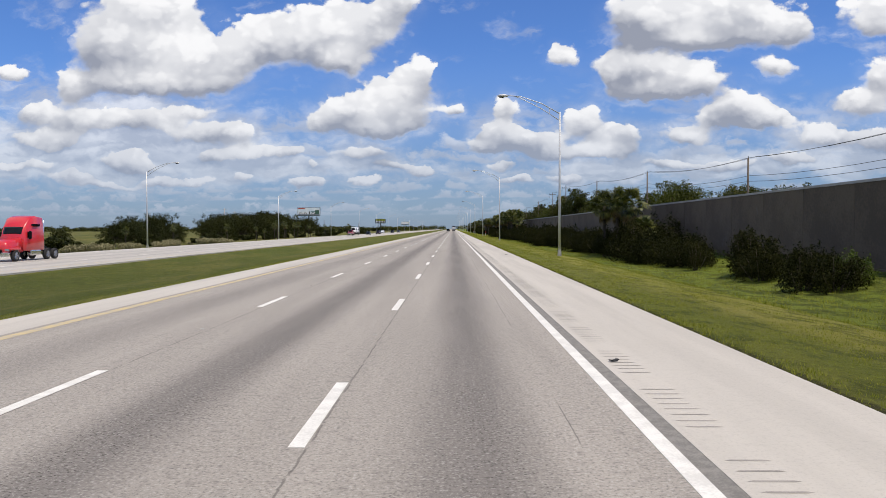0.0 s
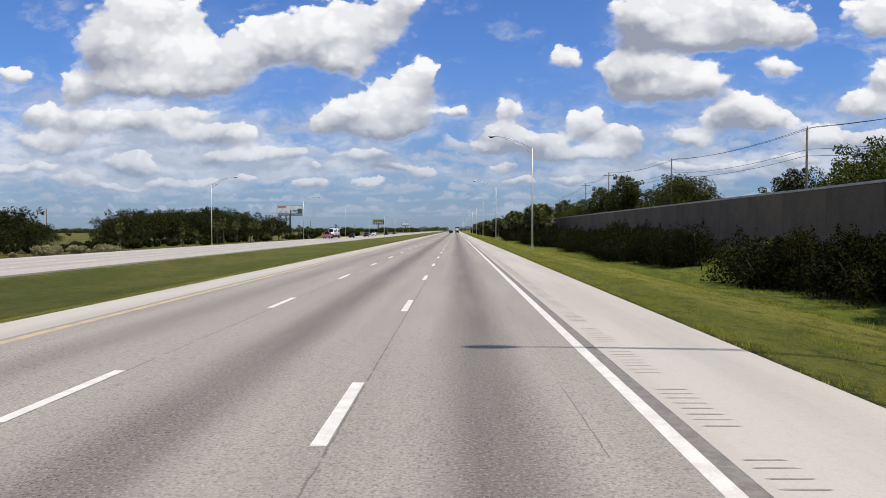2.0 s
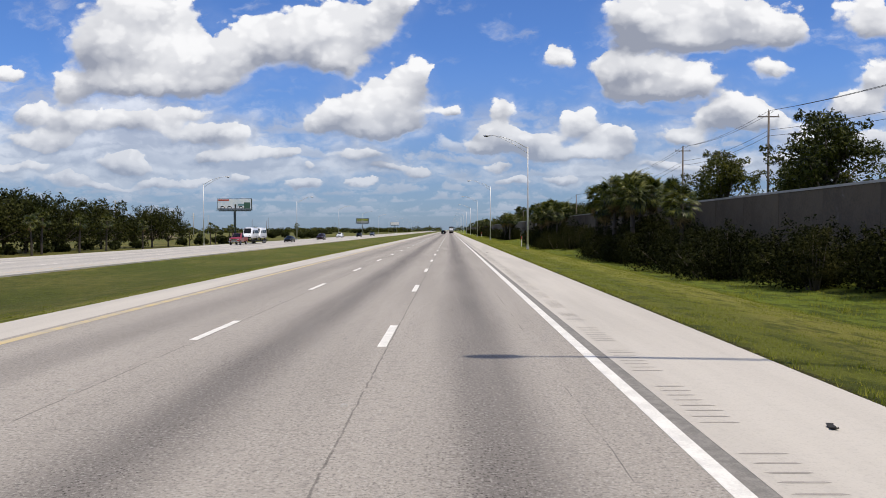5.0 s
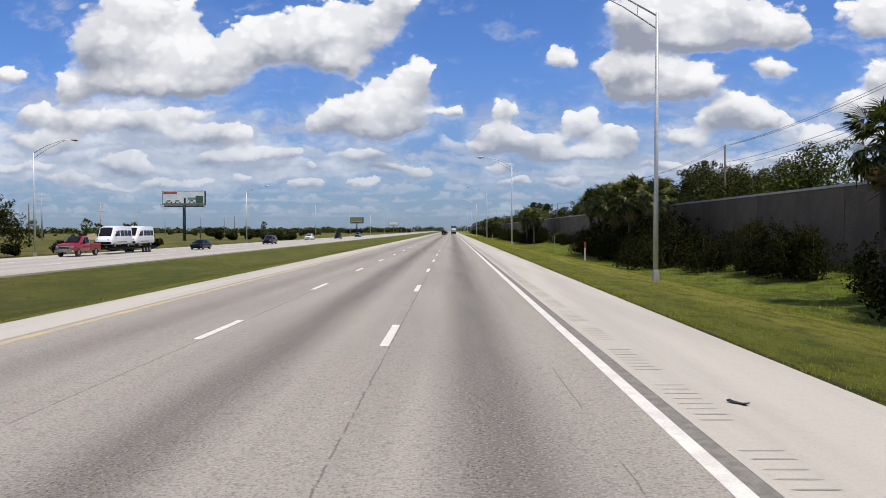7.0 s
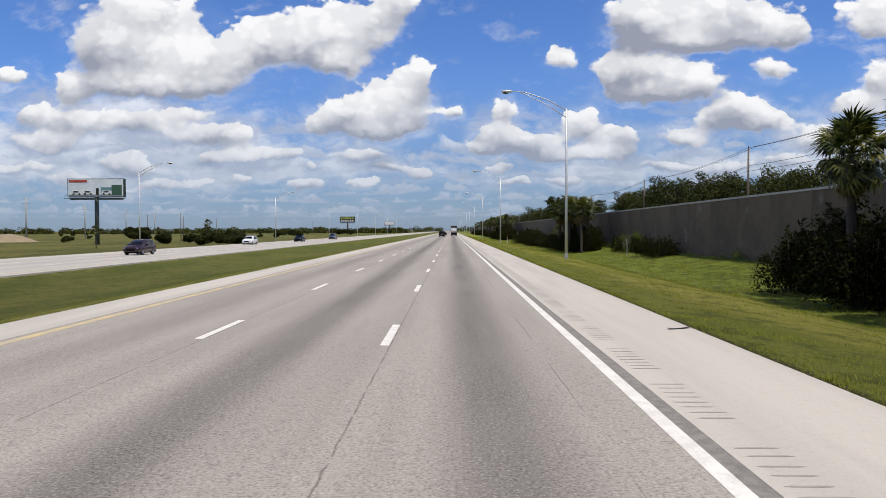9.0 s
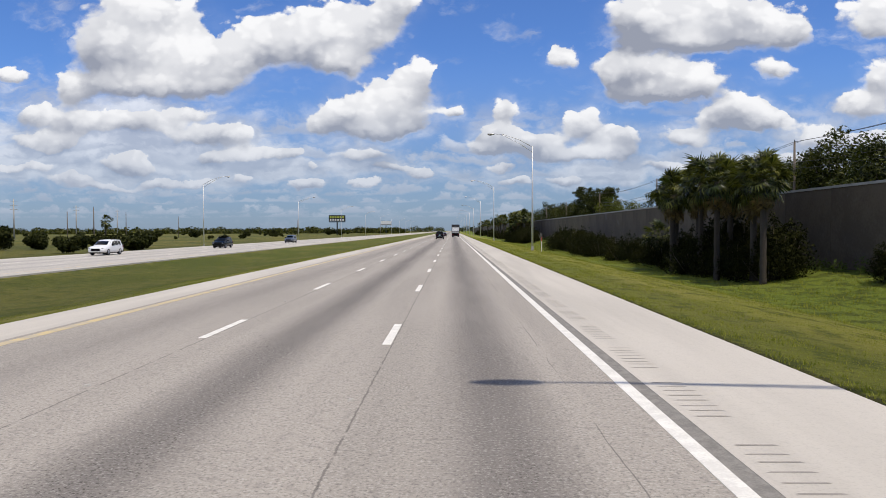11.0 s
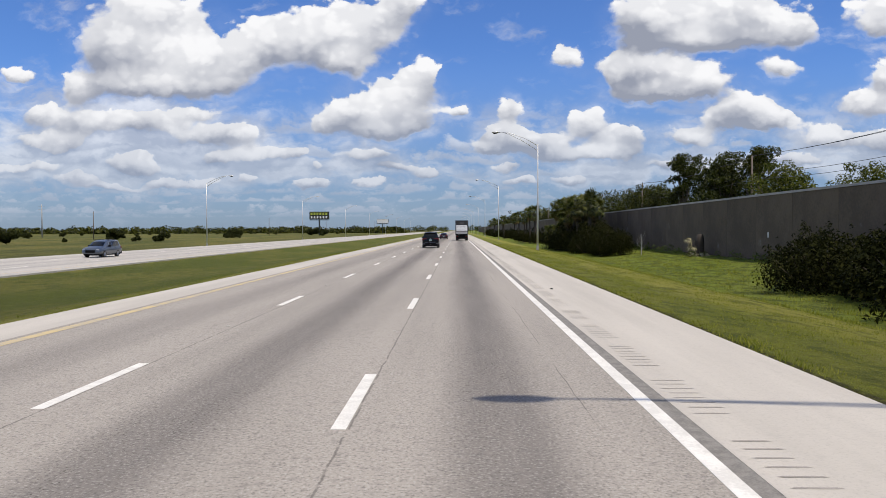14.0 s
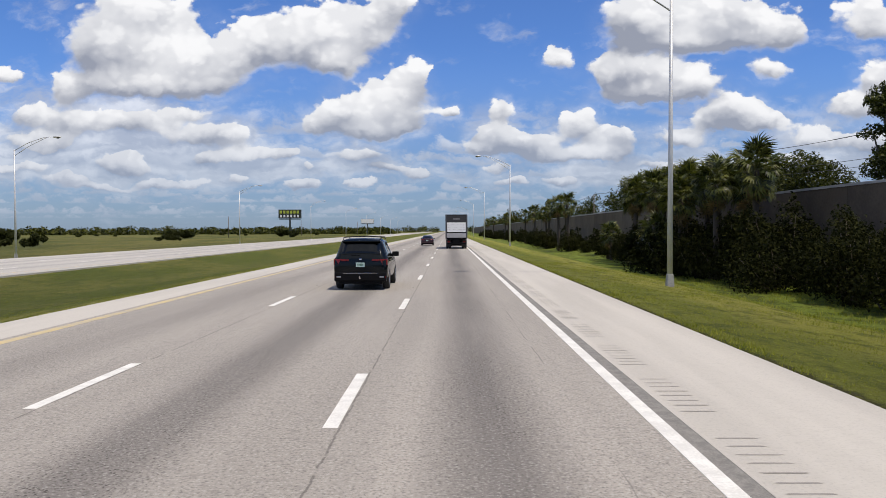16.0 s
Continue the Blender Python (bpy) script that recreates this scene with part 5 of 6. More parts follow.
def sedan(place, label, paint):
    car = thing("saloon_car", place, label, "car")
    part("body", car_body(SEDAN_SHAPE), paint, car, smooth=True)
    end_glass(car, "rear_window", SEDAN_SHAPE, 0.62, 1.25, -1)
    end_glass(car, "windscreen", SEDAN_SHAPE, 3.55, 2.92, 1)
    for y0, y1 in ((1.2, 1.95), (2.02, 2.95)):
        side_glass(car, SEDAN_SHAPE, y0, y1)
    for s in (1, -1):
        block(car, "tail_lamp", RED_LAMP, *sorted((s * 0.50, s * 0.86)), -0.012, 0.16, 0.78, 0.92, 0.02, "red tail lamp")
        block(car, "mirror", PLASTIC, *sorted((s * 0.85, s * 1.06)), 2.85, 2.95, 0.96, 1.08, 0.03)
        block(car, "headlamp", ALLOY, *sorted((s * 0.5, s * 0.78)), 4.5, 4.68, 0.6, 0.7, 0.02)
        for y in (0.98, 3.78):
            wheel(car, s * 0.80, y, 0.33, 0.21, s)
    block(car, "bumper", paint, -0.84, 0.84, -0.04, 0.25, 0.34, 0.6, 0.05)
    block(car, "underbody", PLASTIC, -0.75, 0.75, 0.25, 4.5, 0.2, 0.36, 0.04)
    plate(car, 0.0, 0.66)
    return car


def box_truck(place):
    """A high-sided lorry seen from behind: dark surround, pale shutter, dark gear below."""
    t = thing("box_truck", place, "black-framed box lorry with a pale rear shutter on the motorway", "truck")
    block(t, "cargo_box", PLASTIC, -1.29, 1.29, 0.0, 7.6, 1.15, 4.05, 0.03, "tall black cargo box")
    block(t, "upper_panel", material("charcoal_panel", (0.028, 0.028, 0.032), 0.6, bump=0.05), -1.12, 1.12, -0.025, 0.02, 3.12, 3.95, 0.01)
    block(t, "lettering_bar", material("grey_lettering", (0.16, 0.16, 0.17), 0.6, bump=0), -0.4, 0.4, -0.035, -0.02, 3.45, 3.60, 0.0, "unreadable grey lettering bar")
    for k in range(4):
        block(t, "shutter_slat", VAN_WHITE, -1.10, 1.10, -0.04, 0.01, 1.98 + 0.285 * k, 2.255 + 0.285 * k, 0.012)
    block(t, "tail_lift", material("worn_aluminium", (0.42, 0.42, 0.43), 0.5, 0.3, scale=2.0), -1.12, 1.12, -0.09, 0.0, 1.32, 1.84, 0.02, "grey folded tail lift")
    block(t, "bumper", PLASTIC, -1.2, 1.2, -0.12, 0.06, 0.55, 0.72, 0.02)
    block(t, "underride_guard", PLASTIC, -1.1, 1.1, 0.7, 0.8, 0.35, 1.14, 0.02)
    block(t, "chassis", PLASTIC, -0.45, 0.45, 0.0, 9.4, 0.75, 1.14, 0.02)
    for s in (1, -1):
        block(t, "corner_post", material("steel_post", (0.10, 0.10, 0.105), 0.4, 0.6), *sorted((s * 1.14, s * 1.295)), -0.05, 0.05, 1.15, 4.0, 0.01)
        block(t, "tail_lamp", RED_LAMP, *sorted((s * 0.75, s * 1.05)), -0.14, -0.10, 0.76, 0.90, 0.01)
        block(t, "mudflap", TYRE, *sorted((s * 0.62, s * 1.22)), 0.55, 0.58, 0.22, 1.1, 0.0)
        for dx in (0.78, 1.08):
            wheel(t, s * dx, 1.2, 0.48, 0.26, s, 5)
        wheel(t, s * 1.05, 8.9, 0.48, 0.28, s, 5)
    block(t, "cab", VAN_WHITE, -1.15, 1.15, 7.9, 9.9, 0.7, 2.75, 0.12)
    return t


def semi_tractor(place):
    """A conventional long-nosed road tractor with a high sleeper, its tail at y = 0."""
    t = thing("semi_tractor", place, "bright red road tractor with a tall sleeper cab and no trailer", "truck")
    block(t, "frame_rail", PLASTIC, -0.45, 0.45, 0.0, 8.0, 0.72, 1.0, 0.02, "black chassis frame")
    sleeper = [(2.6, 0.9, 2.4, 3.65, 1.22, 1.05), (2.7, 0.85, 2.5, 3.85, 1.25, 1.08), (3.8, 0.85, 2.5, 3.95, 1.25, 1.05), (4.5, 0.85, 2.4, 3.75, 1.22, 1.0), (5.2, 0.85, 2.1, 2.95, 1.15, 0.92), (5.5, 0.85, 2.0, 2.25, 1.10, 0.9)]
    part("sleeper_cab", car_body(sleeper), RED_PAINT, t, smooth=True)
    hood = [(5.4, 0.75, 1.7, 2.05, 0.98, 0.75), (6.4, 0.72, 1.6, 1.9, 0.95, 0.70), (7.3, 0.68, 1.5, 1.74, 0.88, 0.64), (7.6, 0.70, 1.35, 1.55, 0.80, 0.58)]
    part("hood", car_body(hood), RED_PAINT, t, smooth=True)
    end_glass(t, "windscreen", sleeper, 5.46, 5.2, 1)
    for s in (1, -1):
        block(t, "cab_window", GLASS_DARK, *sorted((s * 1.17, s * 1.235)), 4.55, 5.15, 2.0, 2.55, 0.02)
        block(t, "sleeper_window", GLASS_DARK, *sorted((s * 1.10, s * 1.245)), 3.3, 4.4, 3.02, 3.22, 0.02)
        block(t, "fuel_tank", CHROME, *sorted((s * 0.75, s * 1.2)), 3.0, 4.6, 0.42, 0.95, 0.12, "polished steel fuel tank")
        block(t, "fender", RED_PAINT, *sorted((s * 0.72, s * 1.2)), 6.1, 7.5, 0.95, 1.2, 0.1)
        block(t, "headlamp", ALLOY, *sorted((s * 0.66, s * 1.0)), 7.45, 7.62, 0.9, 1.1, 0.03)
        block(t, "mirror", PLASTIC, *sorted((s * 1.32, s * 1.52)), 5.1, 5.2, 1.9, 2.6, 0.02)
        part("exhaust_stack", tube(bmesh.new(), [(s * 1.05, 2.45, 0.9), (s * 1.05, 2.45, 3.7)], 0.08, 8), CHROME, t, smooth=True)
        for y in (0.65, 1.95):
            wheel(t, s * 1.05, y, 0.5, 0.3, s, 5)
        wheel(t, s * 1.05, 6.8, 0.5, 0.28, s, 5)
    block(t, "fifth_wheel", PLASTIC, -0.5, 0.5, 0.9, 1.8, 1.0, 1.15, 0.03)
    block(t, "front_bumper", CHROME, -1.15, 1.15, 7.62, 7.85, 0.42, 0.8, 0.05)
    return t


VAN_SHAPE = [(0.0, 0.45, 1.3, 2.42, 0.96, 0.80), (0.1, 0.40, 1.3, 2.55, 0.98, 0.82), (3.6, 0.36, 1.3, 2.58, 0.98, 0.82), (4.7, 0.36, 1.28, 2.40, 0.98, 0.80), (5.3, 0.38, 1.18, 1.32, 0.96, 0.80), (5.7, 0.40, 1.0, 1.08, 0.92, 0.70), (5.85, 0.5, 0.8, 0.86, 0.8, 0.6)]


def passenger_van(place):
    v = thing("passenger_van", place, "white high-roofed passenger van strapped on a car trailer", "van", "vans on the trailer")
    part("body", car_body(VAN_SHAPE), VAN_WHITE, v, smooth=True)
    end_glass(v, "windscreen", VAN_SHAPE, 5.27, 4.72, 1)
    for y0, y1 in ((0.3, 1.2), (1.3, 2.2), (2.3, 3.2), (3.4, 4.35)):
        side_glass(v, VAN_SHAPE, y0, y1, low=0.06, high=0.62)
    for s in (1, -1):
        block(v, "mirror", PLASTIC, *sorted((s * 0.98, s * 1.18)), 4.6, 4.72, 1.35, 1.65, 0.03)
        block(v, "side_moulding", PLASTIC, *sorted((s * 0.93, s * 1.0)), 1.7, 4.2, 0.62, 0.70, 0.01)
        for y in (1.2, 4.75):
            wheel(v, s * 0.85, y, 0.35, 0.22, s)
        block(v, "headlamp", ALLOY, *sorted((s * 0.5, s * 0.8)), 5.6, 5.8, 0.85, 1.0, 0.03)
    block(v, "bumper", PLASTIC, -0.9, 0.9, 5.6, 5.95, 0.42, 0.7, 0.05)
    return v


def pickup(place):
    CRIMSON = material("crimson_truck_paint", (0.26, 0.008, 0.016), 0.3, coat=0.6, bump=0, amount=0.15)
    p = thing("pickup_truck", place, "red crew-cab pickup towing a car trailer on the far carriageway", "truck")
    cab = [(2.3, 0.45, 1.2, 1.7, 0.98, 0.75), (2.45, 0.45, 1.22, 1.9, 1.0, 0.76), (3.6, 0.45, 1.2, 1.92, 1.0, 0.74), (4.4, 0.46, 1.18, 1.28, 1.0, 0.82), (5.5, 0.5, 1.1, 1.2, 0.98, 0.8), (5.8, 0.55, 0.95, 1.05, 0.92, 0.75)]
    part("cab", car_body(cab), CRIMSON, p, smooth=True)
    end_glass(p, "windscreen", cab, 4.38, 3.64, 1)
    for y0, y1 in ((2.5, 3.1), (3.18, 3.95)):
        side_glass(p, cab, y0, y1)
    block(p, "bed_floor", PLASTIC, -0.9, 0.9, 0.05, 2.35, 0.6, 0.75, 0.02)
    for s in (1, -1):
        block(p, "bed_side", CRIMSON, *sorted((s * 0.9, s * 0.99)), 0.0, 2.33, 0.55, 1.2, 0.03)
        block(p, "headlamp", ALLOY, *sorted((s * 0.6, s * 0.9)), 5.62, 5.82, 0.8, 1.0, 0.03)
        for y in (1.1, 4.85):
            wheel(p, s * 0.88, y, 0.4, 0.27, s)
    block(p, "tailgate", CRIMSON, -0.9, 0.9, 0.0, 0.07, 0.55, 1.2, 0.02)
    block(p, "grille", CHROME, -0.55, 0.55, 5.72, 5.86, 0.68, 1.0, 0.03)
    for s in (1, -1):
        block(p, "mirror", PLASTIC, *sorted((s * 1.0, s * 1.25)), 3.9, 4.0, 1.2, 1.5, 0.03)
        block(p, "fender_flare", CRIMSON, *sorted((s * 0.95, s * 1.04)), 4.35, 5.35, 0.82, 0.92, 0.03)
    block(p, "bumper", CHROME, -0.95, 0.95, 5.75, 5.98, 0.45, 0.66, 0.04)
    return p


def car_trailer(place, length):
    t = thing("car_trailer", place, "low dark steel car trailer on the far carriageway", "trailer")
    for s in (1, -1):
        block(t, "side_rail", PLASTIC, *sorted((s * 0.78, s * 1.0)), 0.0, length, 0.50, 0.75, 0.02)
        block(t, "mudguard", PLASTIC, *sorted((s * 0.98, s * 1.24)), 2.1, 4.9, 0.74, 0.84, 0.03)
        for y in (2.6, 3.5, 4.4):
            wheel(t, s * 1.12, y, 0.36, 0.22, s, 5)
    for k in range(9):
        y = 0.4 + (length - 0.8) * k / 8
        block(t, "crossbar", PLASTIC, -0.8, 0.8, y, y + 0.2, 0.56, 0.735, 0.01)
    part("drawbar", tube(bmesh.new(), [(0, length, 0.62), (0, length + 1.3, 0.58)], 0.07, 6), PLASTIC, t)
    return t


suv(pose(-3.73, 513.3, 0.0) @ Matrix.Diagonal((1.0, 1.0, 1.06, 1.0)), "glossy black family SUV with red tail lamps in the middle lane", BLACK_PAINT)
MAROON = material("dark_maroon_paint", (0.022, 0.005, 0.006), 0.25, coat=0.25, bump=0, amount=0.1)
sedan(pose(-3.6, 592, 0.0), "dark maroon saloon car far ahead in the middle lane", MAROON)
box_truck(pose(0.40, 573, 0.0))
WEST_ROAD = -0.58
semi_tractor(pose(-38.7, 68.6, WEST_ROAD, 0, 0, 180))
pickup(pose(-41.0, 294.6, WEST_ROAD, 0, 0, 180) @ Matrix.Diagonal((1.03, 1.0, 1.14, 1.0)))
car_trailer(pose(-41.0, 310.2, WEST_ROAD, 0, 0, 180), 13.6)
white_van = passenger_van(pose(-41.0, 303.0, WEST_ROAD + 0.74, 0, 0, 180))
copy_thing(white_van, pose(-41.0, 309.6, WEST_ROAD + 0.74, 0, 0, 180))
sedan(pose(-37.3, 322, WEST_ROAD, 0, 0, 180), "low black coupe on the far carriageway", BLACK_PAINT)
suv(pose(-36.9, 361, WEST_ROAD, 0, 0, 180), "dark red SUV on the far carriageway", MAROON, plated=False)
suv(pose(-40.6, 421, WEST_ROAD, 0, 0, 180), "white SUV on the far carriageway", VAN_WHITE, plated=False)
suv(pose(-37.8, 455, WEST_ROAD, 0, 0, 180), "black off-roader with a roof rack on the far carriageway", BLACK_PAINT, True, False)
suv(pose(-37.6, 504, WEST_ROAD, 0, 0, 180), "blue-grey SUV on the far carriageway", GREY_BLUE, plated=False)


# ---------------------------------------------------------------- roadside signs and poles
AD_SKY = material("poster_pale_sky", (0.55, 0.66, 0.74), 0.6, bump=0, dark=(0.8, 0.82, 0.82), scale=0.35, amount=0.9)
AD_GREEN = material("poster_dark_green", (0.05, 0.12, 0.08), 0.6, bump=0)
AD_TEAL = material("poster_teal", (0.16, 0.30, 0.32), 0.6, bump=0)
AD_GREY = material("poster_grey", (0.30, 0.32, 0.34), 0.6, bump=0)
AD_RED = material("poster_red", (0.45, 0.07, 0.04), 0.6, bump=0)
AD_WHITE = material("poster_white", (0.75, 0.76, 0.76), 0.6, bump=0, amount=0.2)
AD_BLACK = material("poster_black", (0.02, 0.025, 0.02), 0.6, bump=0)
AD_YELLOW = material("poster_yellow_green", (0.40, 0.46, 0.06), 0.6, bump=0)


def billboard(place, low, high, half, label, decks=1):
    """A poster hoarding on one steel column, with a walkway below the face."""
    b = thing("billboard", place, label, "billboard")
    part("column", tube(bmesh.new(), [(0, 0.5, -0.4), (0, 0.5, high - 0.5)], [0.55, 0.5], 12), SIGN_FRAME, b, smooth=True)
    block(b, "cross_beam", SIGN_FRAME, -half * 0.95, half * 0.95, 0.15, 0.85, low - 0.75, low - 0.25, 0.03)
    block(b, "walkway", SIGN_FRAME, -half * 1.08, half * 1.08, -0.95, -0.15, low - 0.55, low - 0.45, 0.01)
    for k in range(9):
        x = -half * 1.05 + half * 2.1 * k / 8
        part("railing_post", tube(bmesh.new(), [(x, -0.92, low - 0.5), (x, -0.92, low + 0.3)], 0.025, 4), SIGN_FRAME, b)
    part("handrail", tube(bmesh.new(), [(-half * 1.05, -0.92, low + 0.3), (half * 1.05, -0.92, low + 0.3)], 0.025, 4), SIGN_FRAME, b)
    block(b, "panel_frame", SIGN_FRAME, -half - 0.12, half + 0.12, 0.0, 0.25, low - 0.12, high + 0.12, 0.02)
    block(b, "rear_panel", SIGN_FRAME, -half - 0.12, half + 0.12, 0.9, 1.1, low - 0.12, high + 0.12, 0.02)
    return b


one = billboard(pose(-91, 459, ground_z(-91)), 12.2, 16.7, 7.1, "large pale poster hoarding on a steel column in the field")
block(one, "poster", AD_SKY, -7.05, 7.05, -0.05, 0.02, 12.25, 16.65, 0.0, "pale blue poster with vehicles and a dark green corner")
block(one, "poster_corner", AD_GREEN, 4.1, 6.7, -0.09, -0.04, 12.6, 15.2, 0.0)
block(one, "poster_hill", AD_TEAL, 1.4, 4.1, -0.085, -0.04, 13.3, 14.6, 0.0)
block(one, "poster_heading", AD_RED, -6.8, -2.2, -0.09, -0.04, 15.85, 16.45, 0.0, "unreadable red heading bar")
block(one, "poster_band", AD_GREY, -6.8, 6.8, -0.085, -0.04, 12.3, 12.75, 0.0)
for x in (-6.1, -3.2, 1.6):
    block(one, "poster_car", AD_WHITE, x, x + 2.5, -0.09, -0.04, 12.8, 13.75, 0.0)
    block(one, "poster_car_window", AD_BLACK, x + 0.45, x + 1.7, -0.13, -0.08, 13.3, 13.65, 0.0)
    for dx in (0.25, 1.75):
        block(one, "poster_car_wheel", AD_BLACK, x + dx, x + dx + 0.45, -0.13, -0.08, 12.75, 13.1, 0.0)
block(one, "poster_figure", AD_BLACK, 0.1, 0.8, -0.09, -0.04, 12.6, 14.4, 0.0, "plain dark shape")
two = billboard(pose(-89, 894, ground_z(-89)), 10.5, 15.2, 6.2, "dark hoarding with yellow-green lettering bars on a steel column")
block(two, "poster", AD_BLACK, -6.15, 6.15, -0.05, 0.02, 10.55, 15.15, 0.0)
for k in range(6):
    block(two, "lettering_bar", AD_YELLOW, -5.6 + 1.9 * k, -4.3 + 1.9 * k, -0.09, -0.04, 13.1, 14.7, 0.0)
    block(two, "lettering_bar", AD_WHITE, -5.4 + 1.9 * k, -4.4 + 1.9 * k, -0.09, -0.04, 11.0, 12.4, 0.0)
three = billboard(pose(-78, 1185, ground_z(-78)), 10.5, 14.5, 6.0, "white hoarding on a steel column far along the road")
block(three, "poster", AD_WHITE, -5.95, 5.95, -0.05, 0.02, 10.55, 14.45, 0.0)

for x, y, h in ((-89, 365, 10.5), (-92, 520, 11), (-125, 612, 12), (-138, 700, 12), (-120, 560, 11), (-110, 850, 12), (-100, 980, 12), (-72, 1060, 12), (-96, 230, 10)):
    utility_pole(x, y, h - 1.5, False, "weathered wooden utility pole in the field beyond the road")
for x, y in ((-150, 478), (-168, 560), (-185, 640), (-200, 720), (-215, 800)):
    p = thing("transmission_pole", pose(x, y, ground_z(x)), "pale concrete transmission pole with short arms in the field", "utility pole", "concrete transmission poles")
    part("pole", tube(bmesh.new(), [(0, 0, -0.3), (0, 0, 17)], [0.35, 0.2], 8), CAP, p, smooth=True)
    for z in (12.5, 14.2, 16.0):
        block(p, "arm", CAP, -1.6, 1.6, -0.08, 0.08, z, z + 0.14, 0.0)

bm = bmesh.new()
bmesh.ops.create_grid(bm, x_segments=24, y_segments=24, size=1.0)
for vert in bm.verts:
    r = vert.co.xy.length
    vert.co = Vector((vert.co.x * 9, vert.co.y * 9, 2.6 * max(0.0, 1 - r * r) ** 1.3 + 0.25 * noise.noise(vert.co * 5) * max(0, 1 - r) - 0.03))
hill = alone("sand_mound", bm, material("dry_sand", (0.30, 0.24, 0.15), 0.95, scale=0.6, fine=5), "heap of dry brown sand in the field", "mound", smooth=True)
hill.location = (-142, 505, ground_z(-142) + 0.02)


def marker_post(x, y):
    p = thing("marker_post", pose(x, y, ground_z(x, y)), "slim white marker post with a red top on the verge", "marker post", "marker posts")
    bm = bmesh.new()
    box(bm, -0.055, 0.055, -0.02, 0.02, -0.2, 1.42, 0.008)
    part("post", bm, WHITE_PAINT, p)
    bm = bmesh.new()
    box(bm, -0.06, 0.06, -0.026, 0.026, 1.38, 1.95, 0.008)
    part("cap", bm, AD_RED, p, "red top")


for x, y in ((12.4, 284.2), (11.8, 436.5)):
    marker_post(x, y)

# reflective studs in the gaps between lane dashes
bm = bmesh.new()
bmesh.ops.create_cone(bm, cap_ends=True, segments=4, radius1=0.065, radius2=0.04, depth=0.024, matrix=Matrix.Translation((0, 0, 0.012)) @ Matrix.Rotation(radians(45), 4, "Z"))
stud = finish(bm, "road_stud", material("dirty_stud", (0.42, 0.40, 0.36), 0.6, bump=0))
for x, phase in ((-1.87, 14.7), (-5.69, 15.55)):
    for k in range(-1, 46):
        ob = new("road_stud", stud)
        ob.matrix_basis = pose(x, phase + 12.192 * k, 0.001)
        tagged(ob, "small pale reflective stud set between lane dashes", "road stud", "road studs", "structure")


def rumble_strips():
    """Rumble grooves in sets along the hard shoulder, joined: flat slips coloured like the shade in a groove."""
    verts, faces = [], []
    luck = random.Random(3)
    for k in range(-10, 240):
        y0 = 1.75 + 3.048 * k
        for j in range(8):
            y, x0, x1, w = y0 + 0.27 * j + luck.uniform(-0.02, 0.02), 2.24 + luck.uniform(-0.02, 0.02), 2.70 + luck.uniform(-0.03, 0.03), 0.020
            n = len(verts)
            # nothing is cut in; each slip lies just above the paving, its shade painted
            verts += [(x0, y, 0.0015), (x0 + 0.06, y - w, 0.003), (x1 - 0.06, y - w, 0.003), (x1, y, 0.0015), (x1 - 0.06, y + w, 0.003), (x0 + 0.06, y + w, 0.003)]
            faces.append(tuple(range(n, n + 6)))
    tagged(new("rumble_strip", raw("rumble_strip", verts, faces, material("groove_shadow", (0.345, 0.32, 0.285), 0.95, bump=0.3))), "sets of rumble grooves drawn as shade-coloured slips on the pale shoulder", "rumble strip", kind="stuff")


rumble_strips()


# ---------------------------------------------------------------- grass
def ground_heights(x, y):
    """Heights of the ground sheet between its grid points."""
    i = np.clip(np.searchsorted(GROUND_X, x) - 1, 0, len(GROUND_X) - 2)
    j = np.clip(np.searchsorted(GROUND_Y, y) - 1, 0, len(GROUND_Y) - 2)
    f = (x - GROUND_X[i]) / (GROUND_X[i + 1] - GROUND_X[i])
    h = (y - GROUND_Y[j]) / (GROUND_Y[j + 1] - GROUND_Y[j])
    z = GROUND_Z
    return (z[j, i] * (1 - f) + z[j, i + 1] * f) * (1 - h) + (z[j + 1, i] * (1 - f) + z[j + 1, i + 1] * f) * h


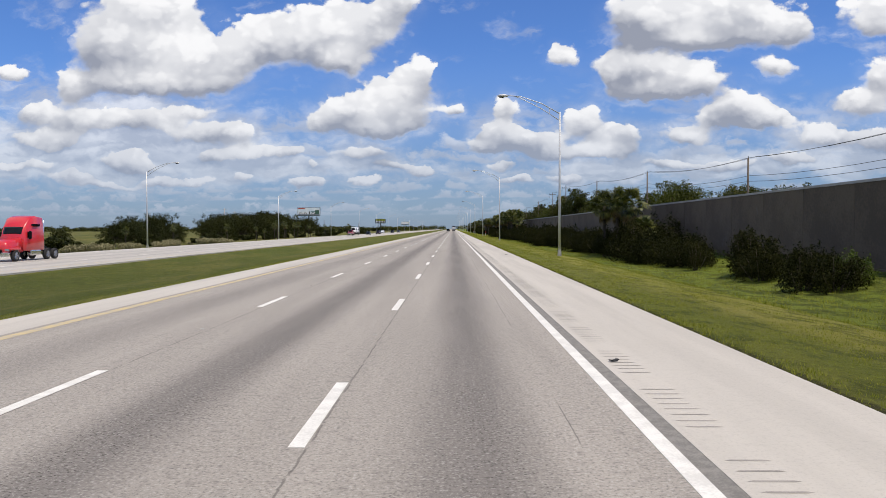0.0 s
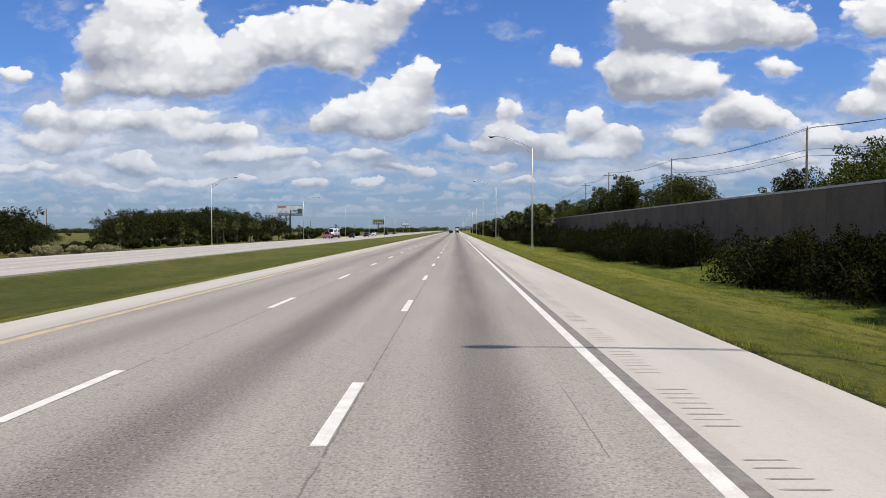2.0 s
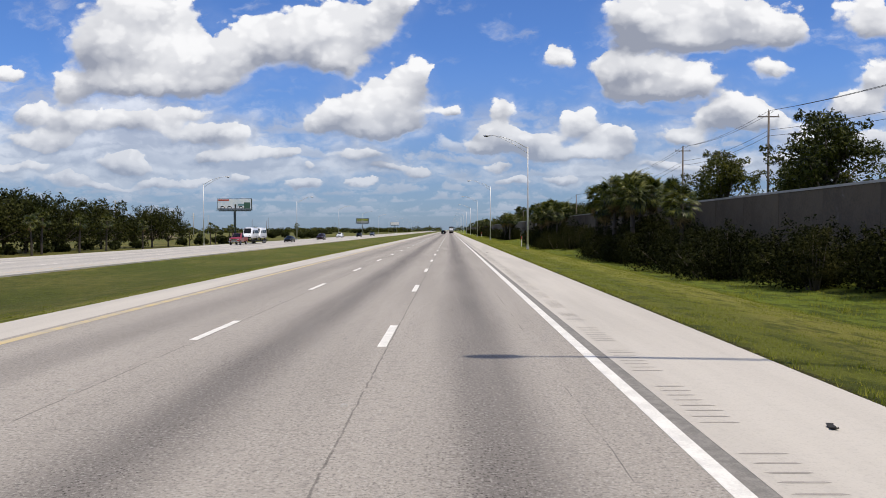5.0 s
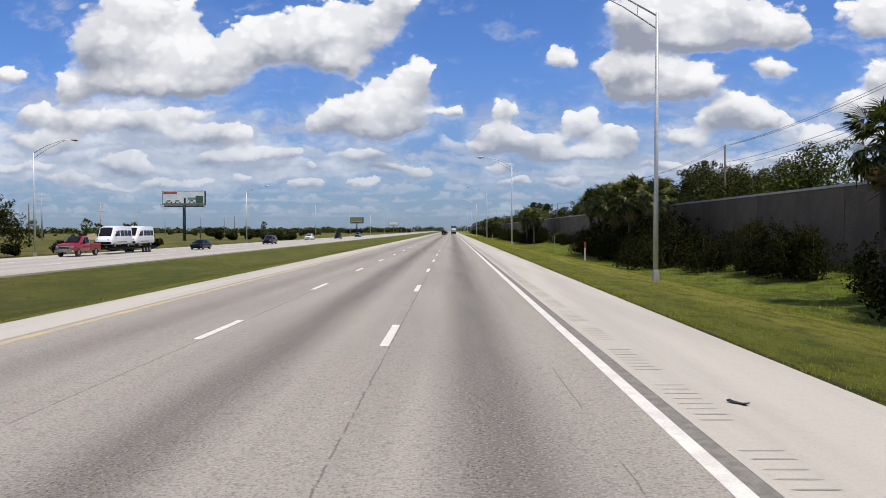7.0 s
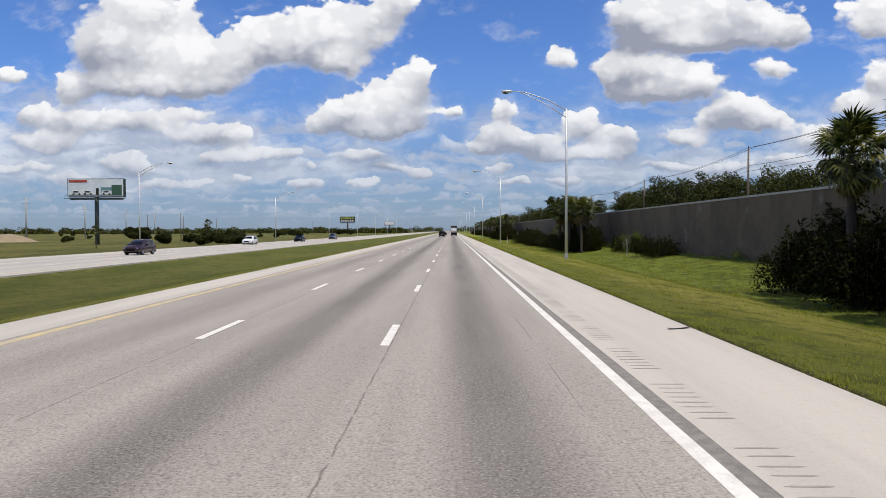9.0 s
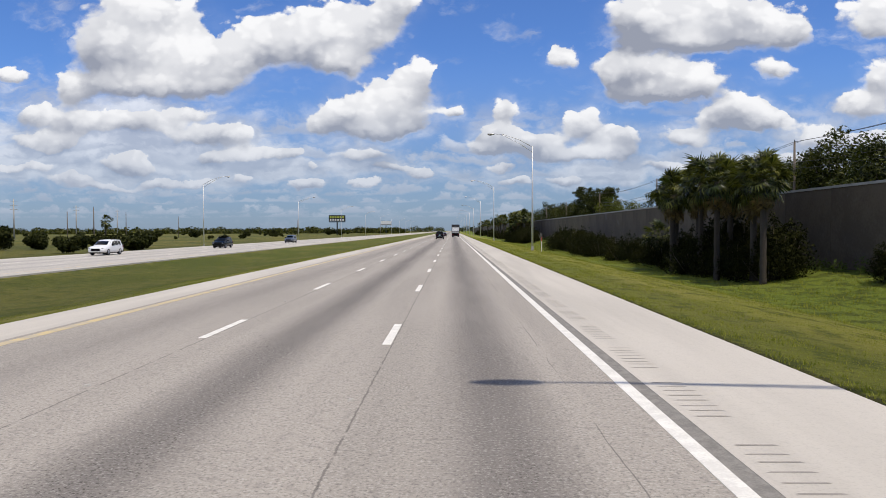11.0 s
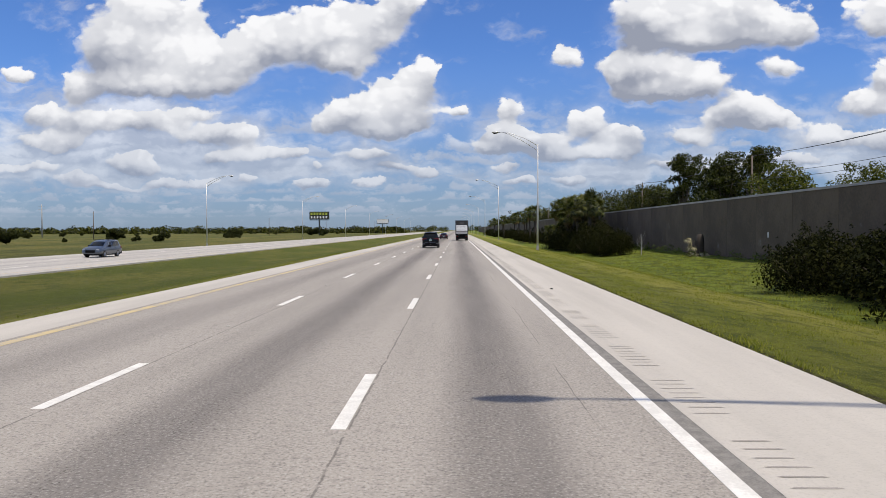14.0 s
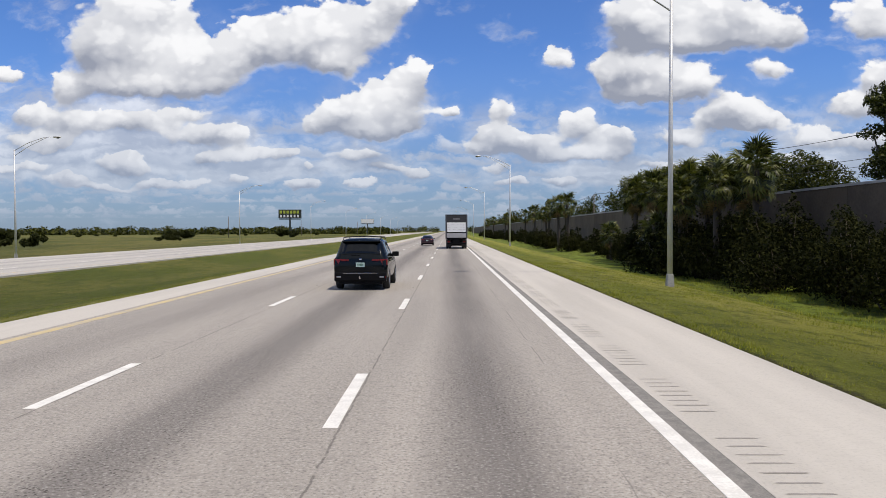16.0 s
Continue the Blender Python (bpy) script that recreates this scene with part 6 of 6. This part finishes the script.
def grass_stuff(name, label, strips, seed):
    """Leaning blades in tufts: strips of (x from, x to, y from, y to, tufts, height)."""
    rng = np.random.default_rng(seed)
    every = []
    for xa, xb, ya, yb, count, height in strips:
        x, y = rng.uniform(xa, xb, count), rng.uniform(ya, yb, count)
        clump = np.sin(x * 2.1 + 1.7 * np.sin(y * 0.31)) + np.sin(y * 0.83 + 2.2 * np.sin(x * 0.9 + y * 0.11)) + np.sin(y * 2.3 + x * 1.4)
        keep = clump > rng.uniform(-4.0, 2.4, count)
        x, y, clump = x[keep], y[keep], clump[keep]
        tall = height * np.interp(clump, [-2, 2.5], [0.6, 1.35])
        for _ in range(3):
            n = len(x)
            a, h = rng.uniform(0, 2 * np.pi, n), tall * rng.uniform(0.5, 1.35, n)
            bx, by = x + rng.normal(0, 0.07, n), y + rng.normal(0, 0.07, n)
            bx = np.maximum(bx, xa) if xa > 0 else np.minimum(bx, xb)
            z = ground_heights(bx, by) - 0.01
            dx, dy, w = np.cos(a), np.sin(a), 0.006 + 0.05 * h
            every.append(np.stack([np.stack([bx - dy * w, by + dx * w, z], 1), np.stack([bx + dy * w, by - dx * w, z], 1), np.stack([bx + dx * h * 0.6, by + dy * h * 0.6, z + h], 1)], 1))
    verts = np.concatenate(every).reshape(-1, 3)
    tagged(new(name, raw(name, verts.tolist(), np.arange(len(verts)).reshape(-1, 3).tolist(), BLADE)), label, "grass", kind="stuff")


grass_stuff("verge_grass", "mown grass with taller ragged tufts along the shoulder edge",
            [(4.80, 5.3, 5, 540, 22000, 0.08), (5.2, 9.0, 5, 540, 90000, 0.055), (9.0, 12.0, 5, 540, 42000, 0.06), (11.9, 12.7, 5, 540, 22000, 0.14), (12.7, 22.5, 5, 540, 66000, 0.14)], 61)
grass_stuff("median_grass", "short mown grass of the median between the carriageways",
            [(-11.7, -11.14, 10, 540, 12000, 0.06), (-17, -11.6, 15, 540, 36000, 0.055)], 62)


# scraps on the hard shoulder
def tyre_scrap(x, y, turn, length):
    bm = bmesh.new()
    rings = []
    for k in range(7):
        a = (k / 6 - 0.5) * 1.4
        rings.append([bm.verts.new((math.sin(a) * length * 0.7, w * (0.8 + 0.2 * math.sin(9 * a)), 0.012 + 0.09 * (1 - math.cos(a)) + h)) for w, h in ((-0.05, 0), (0.05, 0), (0.05, 0.012), (-0.05, 0.012))])
    for a, b in zip(rings, rings[1:]):
        for k in range(4):
            bm.faces.new((a[k], a[(k + 1) % 4], b[(k + 1) % 4], b[k]))
    bm.faces.new(rings[0])
    bm.faces.new(rings[-1])
    bmesh.ops.recalc_face_normals(bm, faces=bm.faces)
    ob = alone("tyre_scrap", bm, TYRE, "curled black strip of tyre rubber on the pale shoulder", "debris", "tyre scraps")
    ob.matrix_basis = pose(x, y, -0.008, 0, 0, turn)


for x, y, turn, length in ((4.4, 289.8, 20, 0.6), (2.9, 452.6, 70, 0.2), (3.0, 222.0, 130, 0.3), (2.35, 11.8, 40, 0.2), (4.1, 60, 10, 0.25), (3.6, 160, 80, 0.2)):
    tyre_scrap(x, y, turn, length)

# small painted plate on the noise wall
bm = bmesh.new()
box(bm, WALL_X - 0.03, WALL_X + 0.006, 484.0, 484.2, 1.5, 1.95, 0.01)
alone("wall_plate", bm, AD_WHITE, "small white plate fixed to the noise wall", "sign")
